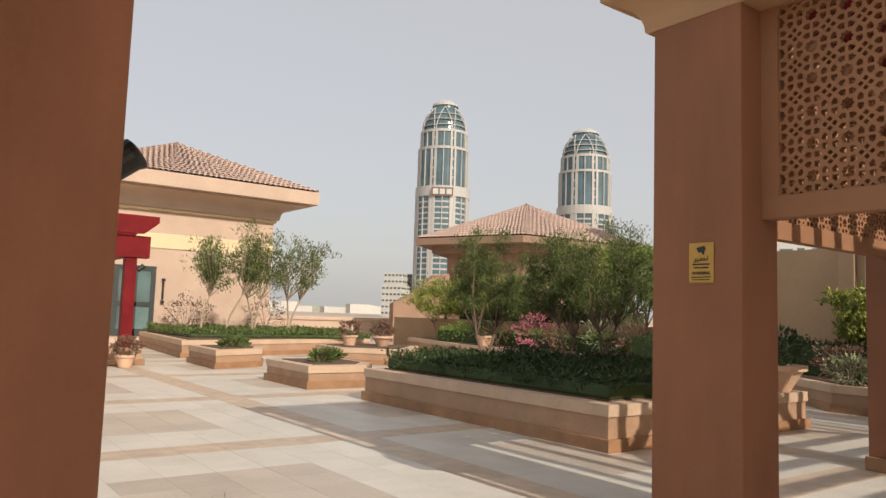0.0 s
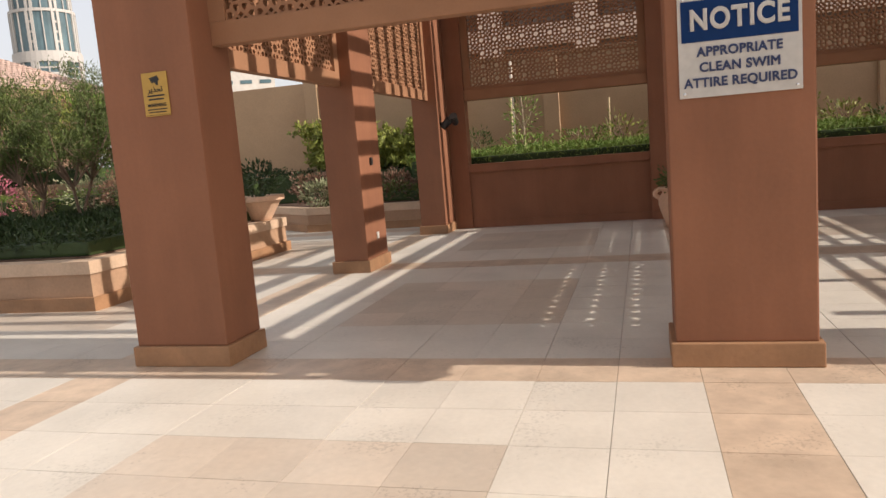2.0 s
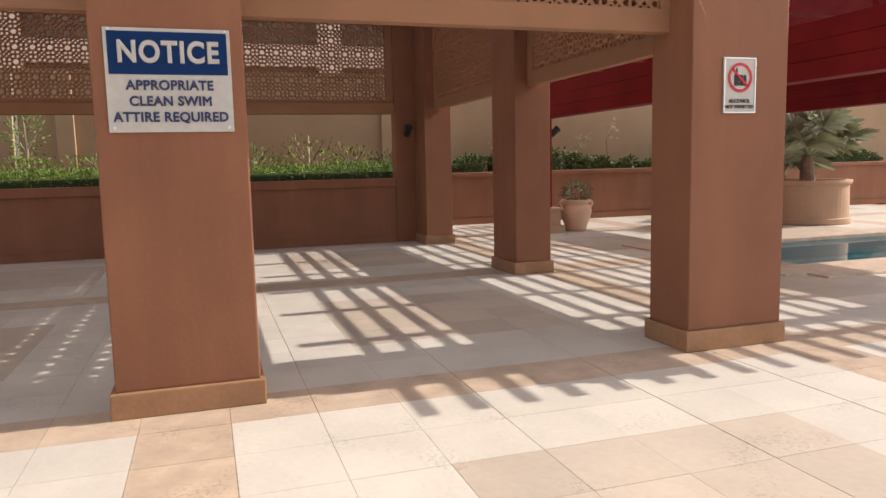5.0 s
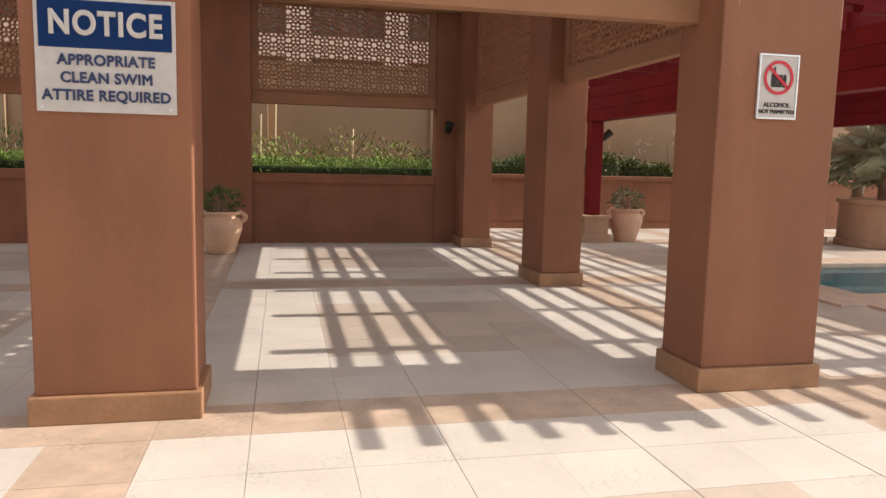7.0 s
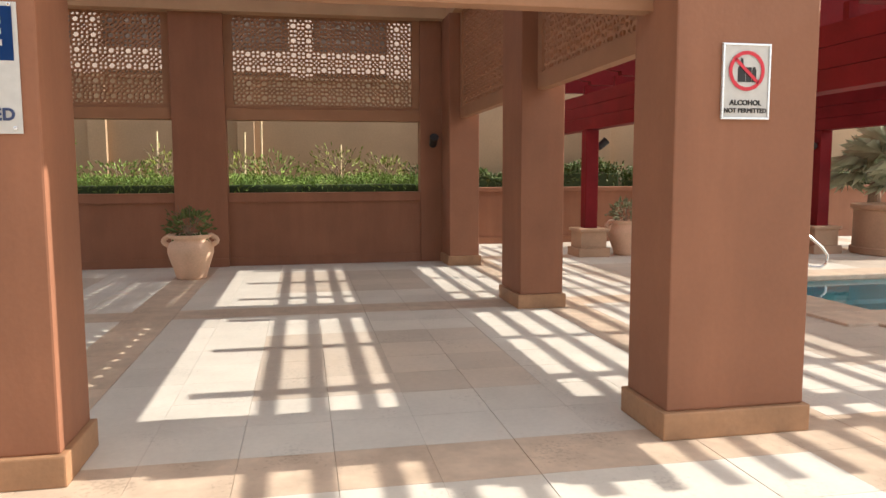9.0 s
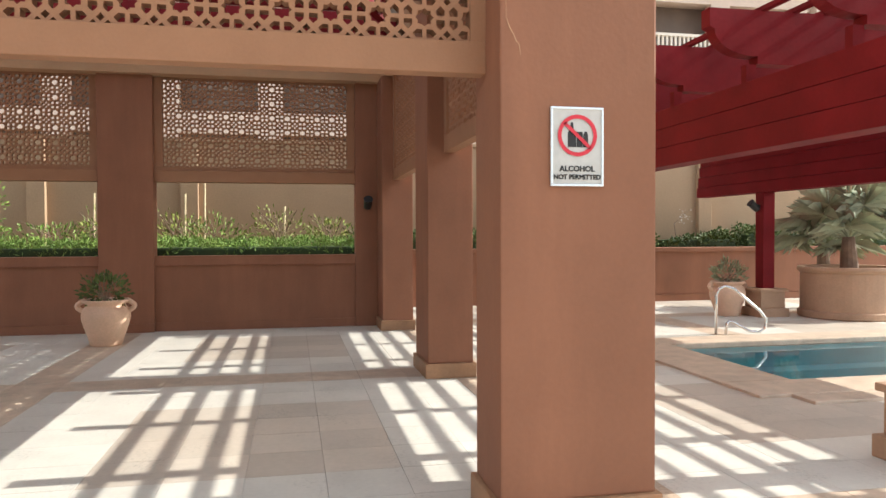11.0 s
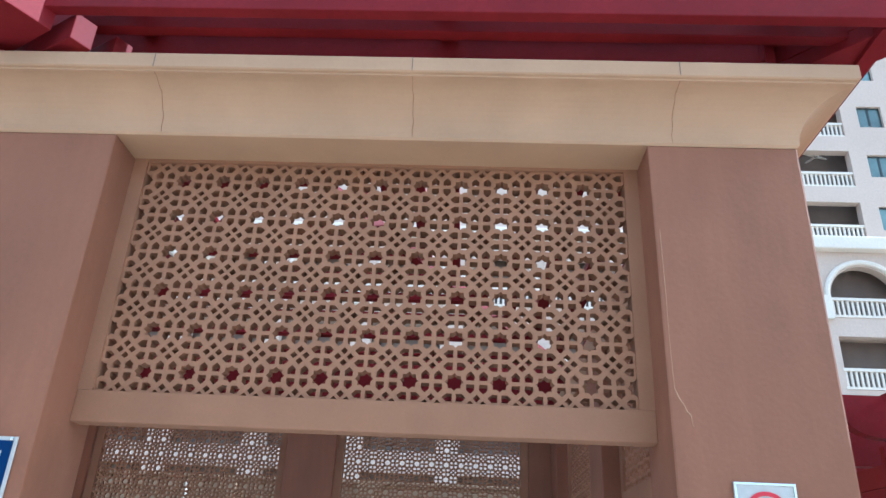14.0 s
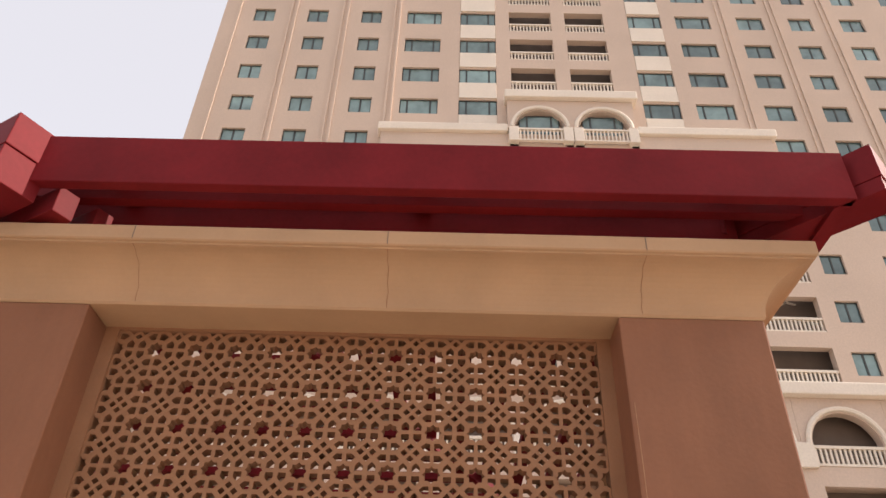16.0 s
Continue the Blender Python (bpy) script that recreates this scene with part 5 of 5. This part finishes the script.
block(195, 294, 12, 10, 15, "pale apartment block beyond the terrace", floors=5)
block(203, 305, 14, 10, 22, "pale stepped apartment block beyond the terrace", floors=7)
block(190, 98, 26, 26, 36, "pale apartment block beyond the boundary wall", floors=11)
block(230, 92, 26, 26, 26, "pale apartment block beyond the boundary wall", floors=8)
g = np.random.default_rng(5)
v = []
for i in range(60):
    x, y = g.uniform(60, 900), 900 + g.uniform(-60, 60)
    v.append((x, x + g.uniform(10, 40), y, y + 12, -0.3, g.uniform(4, 14)))
far = solid("backdrop_houses", boxes(*v), HAZEWHITE, "far hazy low white houses", "backdrop", kind="stuff")
solid("backdrop_trees", boxes((-400, 1600, 960, 980, -0.3, 9)), HAZEGREEN, "far hazy belt of trees", "backdrop", kind="stuff")


# ---- hotel tower behind the pavilion ----
TX = 36.6
hotel = thing("hotel_tower", "tall beige hotel tower with rows of windows and balconies", "building")
COLS = [(11.92, 1.6, "w"), (7.8, 1.56, "w"), (3.66, 1.56, "w"), (-0.4, 2.65, "w"), (-4.5, 2.67, "c"), (-8.48, 3.2, "b"), (-12.6, 2.95, "b"), (-17.2, 2.55, "c"), (-20.9, 2.63, "w"), (-25.25, 2.0, "w"), (-29.1, 1.75, "w"), (-33.0, 1.75, "w"), (-36.8, 1.75, "w")]
LOW = [(-8.0, 1.5, "w"), (-12.6, 1.5, "w"), (-17.0, 1.5, "w"), (-21.6, 4.2, "b"), (-25.3, 1.35, "w"), (-29.1, 1.5, "w"), (-33.0, 1.5, "w"), (-36.8, 1.5, "w")]
LEFT, RIGHT, SPLIT, TOP, PITCHZ = 15.1, -42.0, 33.0, 70.0, 3.225
window_meshes = {}


def frame_ring(w, h):
    bm = bmesh.new()
    loops = []
    for e, x in ((0, 0), (0, 0.08), (0.07, 0.08), (0.07, 0)):
        loops.append([bm.verts.new((x, y, z)) for y, z in ((-w / 2 + e, e), (w / 2 - e, e), (w / 2 - e, h - e), (-w / 2 + e, h - e))])
    for a in range(4):
        p, q = loops[a], loops[(a + 1) % 4]
        for k in range(4):
            bm.faces.new((p[k], p[(k + 1) % 4], q[(k + 1) % 4], q[k]))
    bmesh.ops.recalc_face_normals(bm, faces=bm.faces)
    return bm


def window_unit(y, z, w, h, parent, x=TX):
    key = (round(w, 2), round(h, 2))
    if key not in window_meshes:
        window_meshes[key] = (mesh_of("window", frame_ring(w, h), FRAME), mesh_of("pane", boxes((0.03, 0.05, -w / 2 + 0.07, w / 2 - 0.07, 0.07, h - 0.07)), GLASS), mesh_of("mullion", boxes((0.0, 0.028, -0.06, 0.06, 0.071, h - 0.071)), FRAME))
    a, b, c = window_meshes[key]
    win = part("window", a, None, parent, at=pose(x + 0.16, y, z))
    part("pane", b, None, win)
    for o in (0,) if w < 2.2 else (-w / 4 - 0.14, w / 4 + 0.14):
        part("mullion", c, None, win, at=pose(0, o, 0))


def balustrade(y0, y1, z, x, parent, h=0.95, label="cream balustrade"):
    n = max(2, round((y1 - y0) / 0.24))
    sp = [(x, x + 0.22, y0, y1, z, z + 0.12), (x, x + 0.22, y0, y1, z + h - 0.14, z + h)]
    for i in range(n):
        y = y0 + (i + 0.5) * (y1 - y0) / n
        sp += [(x + 0.06, x + 0.16, y - 0.05, y + 0.05, z + 0.12, z + h - 0.14)]
    part("balustrade", boxes(*sp), TRIM, parent, label)


def facade(cols, z_lo, z_hi, first, wh, rail):
    """A wall with rows of openings: windows, windows over cream panels, or balconies."""
    spans, edge = [], LEFT
    for c, w, k in cols:
        y0, y1 = c - w / 2, c + w / 2
        spans.append((TX, TX + 0.5, y1, edge, z_lo, z_hi))
        edge, top, z = y0, z_lo, first
        while z + 2.4 < z_hi:
            if k == "b" and z > rail:
                spans.append((TX, TX + 0.5, y0, y1, top, z - 0.65))
                top = z + 1.62
                balustrade(y0, y1, z - 0.65, TX + 0.05, hotel)
            elif k != "b":
                spans.append((TX + 0.06 if k == "c" else TX, TX + 0.5, y0, y1, top, z))
                top = z + wh
                window_unit(c, z, w, wh, hotel)
                if k == "c":
                    part("panel", boxes((TX - 0.04, TX + 0.055, y0 + 0.02, y1 - 0.02, z - PITCHZ + wh + 0.12, z - 0.06), bevel=0.02), TRIM, hotel, "patterned cream spandrel panel")
            z += PITCHZ
        spans.append((TX, TX + 0.5, y0, y1, top, z_hi))
    spans.append((TX, TX + 0.5, RIGHT, edge, z_lo, z_hi))
    part("facade_wall", boxes(*[q for q in spans if q[5] > q[4] + 0.01]), TOWER, hotel)


facade(COLS, SPLIT, TOP, 35.22, 1.5, 40.9)
facade(LOW, 0.0, SPLIT - 0.002, 19.5, 1.4, 15.0)
# dark sheet behind the openings: balcony shade put into its colour
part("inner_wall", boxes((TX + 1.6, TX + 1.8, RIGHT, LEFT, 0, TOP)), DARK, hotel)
part("side_wall", boxes((TX + 0.505, TX + 20, LEFT - 0.5, LEFT, 0, TOP)), TOWER, hotel)
for y in (13.9, 9.9, 9.5, 5.9, 5.5, 1.9, 1.5, -22.9, -23.3, -26.9, -27.3, -30.9, -31.3):
    part("pilaster_strip", boxes((TX - 0.12, TX - 0.001, y - 0.07, y + 0.07, SPLIT, TOP)), TOWER, hotel)
# ledges and the arched centre bay
part("ledge", boxes((TX - 0.9, TX - 0.001, -6.45, 2.1, 36.1, 36.75), bevel=0.08), TRIM, hotel, "cream projecting ledge")
part("ledge", boxes((TX - 0.9, TX - 0.001, -24.0, -15.0, 36.1, 36.75), bevel=0.08), TRIM, hotel, "cream projecting ledge")
part("ledge", boxes((TX - 0.6, TX - 0.001, -23.7, 1.9, 34.5, 36.095)), TOWER, hotel)
part("ledge", boxes((TX - 1.0, TX - 0.001, -15.3, -6.3, 39.3, 40.0), bevel=0.08), TRIM, hotel, "cream projecting ledge")


def arch_plate(y0, y1, zc, ztop, r, x0, x1, parent, mat, yc=None):
    """A wall panel over a round arch, in two halves."""
    yc = (y0 + y1) / 2
    for s in (-1, 1):
        ye = y0 if s < 0 else y1
        pts = [(ye, zc), (ye, ztop), (yc, ztop), (yc, zc + r)]
        for i in range(1, 9):
            a = math.pi / 2 * i / 8
            pts.append((yc + s * r * math.sin(a), zc + r * math.cos(a)))
        part("arch_spandrel", prism(pts, "x", x0, x1), mat, parent)
    ringpts = [(x0 - 0.06, yc + (r + 0.2) * math.cos(math.pi * i / 20), zc + (r + 0.2) * math.sin(math.pi * i / 20), 0.14) for i in range(21)]
    part("arch_moulding", tubes([ringpts], 8), TRIM, parent, "cream arch moulding")


for yc in (-8.6, -12.85):
    arch_plate(yc - 2.124, yc + 2.124, 36.7, 39.29, 1.66, TX - 0.6, TX - 0.02, hotel, TOWER)
    balustrade(yc - 1.46, yc + 1.46, 35.2, TX - 1.0, hotel, 1.1)
    window_unit(yc, 36.3, 2.7, 1.8, hotel, TX - 0.45)
    for q in (-1.78, 1.78):
        part("pedestal", boxes((TX - 1.06, TX - 0.605, yc + q - 0.32, yc + q + 0.32, 35.15, 36.38), bevel=0.03), TRIM, hotel, "patterned cream pedestal")
        part("bay_pier", boxes((TX - 0.6, TX - 0.02, yc + q - 0.34, yc + q + 0.12 + 0.11 * (q > 0), 34.6, 36.698)), TOWER, hotel)
# lower wing with arcade
wing = thing("hotel_arcade", "lower hotel wing with an arcade of balconies", "building")
WX = 35.2
WEND = 15.6
part("ledge", boxes((WX - 0.5, WX + 1.39, -30.2, WEND, 17.5, 18.2), bevel=0.08), TRIM, wing, "cream projecting ledge")
part("parapet", boxes((WX + 0.3, WX + 0.5, -30.0, WEND, 18.2, 18.5)), TRIM, wing)
for k in range(10):
    yc = -26.64 + 4.45 * k
    arch_plate(yc - 2.22, yc + 2.22, 15.05, 17.49, 1.68, WX, WX + 0.5, wing, TOWER)
    balustrade(yc - 1.75, yc + 1.75, 14.05, WX - 0.05, wing, 1.0)
    balustrade(yc - 1.75, yc + 1.75, 10.55, WX - 0.05, wing, 1.0)
    for zz in (10.55, 7.0, 3.5):
        part("beam", boxes((WX, WX + 0.5, yc - 2.2, yc + 2.2, zz - 0.95, zz - 0.01)), TOWER, wing)
    part("beam", boxes((WX, WX + 0.5, yc - 2.2, yc + 2.2, 13.1, 14.04)), TOWER, wing)
for k in range(11):
    y = -28.86 + 4.45 * k
    part("pier", boxes((WX - 0.02, WX + 0.52, y - 0.54, y + 0.54, 0, 15.05)), TOWER, wing)
    part("pedestal", boxes((WX - 0.25, WX - 0.021, y - 0.45, y + 0.45, 13.9, 15.1), bevel=0.03), TRIM, wing, "patterned cream pedestal")
# the arcade's depth of shade is painted as a dark back wall
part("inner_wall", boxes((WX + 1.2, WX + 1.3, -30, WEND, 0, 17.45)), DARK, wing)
for zz in (14.0, 10.5, 6.95, 3.45):
    part("floor_slab", boxes((WX + 0.51, WX + 1.19, -30, WEND, zz - 0.8, zz)), TOWER, wing)
part("end_wall", boxes((WX, WX + 1.35, -30.4, -30.0, 0, 17.48)), TOWER, wing)
fan = thing("ceiling_fan", "white ceiling fan hanging in a tower balcony", "fan", pose(TX + 0.9, -22.3, 24.6))
part("rod", tubes([[(0, 0, -0.1, 0.03), (0, 0, 0.4, 0.03)]], 8), TRIM, fan)
for k in range(4):
    bl = part("blade", boxes((0.1, 0.75, -0.08, 0.08, -0.12, -0.1), bevel=0.005), TRIM, fan)
    bl.matrix_basis = pose(0, 0, 0, 0, 0, 90 * k + 20)

# small marks on the plaster
crack = thing("plaster_crack", "thin pale crack in the column plaster", "crack")
part("line", tubes([[(5.1495, -4.134, 3.55, 0.0012), (5.1495, -4.136, 3.2, 0.0014), (5.1495, -4.134, 2.95, 0.001), (5.1495, -4.137, 2.66, 0.0012)]], 5), CORNICE, crack)
part("line", tubes([[(5.1495, -4.137, 2.66, 0.0015), (5.1495, -4.160, 2.60, 0.003), (5.1495, -4.178, 2.575, 0.0018), (5.1495, -4.190, 2.54, 0.003), (5.1495, -4.205, 2.53, 0.002), (5.1495, -4.214, 2.47, 0.001)]], 5), CORNICE, crack)


# ---- floor tiles ----
T, MOD = 0.5072, 4.565
tile_data = []
for name, m in (("cream", CREAM), ("ochre", BAND), ("slate", SLATE)):
    tile_data.append(mesh_of("tile_" + name, boxes((-T / 2 + 0.0014, T / 2 - 0.0014, -T / 2 + 0.0014, T / 2 - 0.0014, -0.03, 0.0), bevel=0.0), m))
far_tiles = [[], [], []]
for i in range(-18, 27):
    for k in range(-36, 72):
        x, y = 4.83 + T * (i + 0.5), -0.725 + T * (k + 0.5)
        a, b = i % 9, k % 9
        kind = 1 if (a == 0 or b == 0) else 2 if (3 <= a <= 6 and 3 <= b <= 6) else 0
        if PX0 - 0.62 < x < PX1 + 0.35 and PY0 - 0.6 < y < PY1 + 0.5:
            continue
        if 2.3 < x < 9.4 and -4.85 < y < 4.4:
            ob = part("tile", tile_data[kind], None, floor, at=Matrix.Translation((x, y, 0.0012 * math.sin(12.9 * i + 78.2 * k))))
        else:
            far_tiles[kind].append((x - T / 2 + 0.0014, x + T / 2 - 0.0014, y - T / 2 + 0.0014, y + T / 2 - 0.0014))
for kind, m in ((0, CREAM), (1, BAND), (2, SLATE)):
    v, f = [], []
    for x0, x1, y0, y1 in far_tiles[kind]:
        o = len(v)
        v += [(x0, y0, -0.03), (x1, y0, -0.03), (x1, y1, -0.03), (x0, y1, -0.03), (x0, y0, 0), (x1, y0, 0), (x1, y1, 0), (x0, y1, 0)]
        f += [(o + 4, o + 5, o + 6, o + 7), (o, o + 1, o + 5, o + 4), (o + 1, o + 2, o + 6, o + 5), (o + 2, o + 3, o + 7, o + 6), (o + 3, o, o + 4, o + 7)]
    me = bpy.data.meshes.new("tiles")
    me.from_pydata(v, [], f)
    me.materials.append(m)
    ob = part("tile_field", me, None, floor)
    ob["kind"] = "stuff"
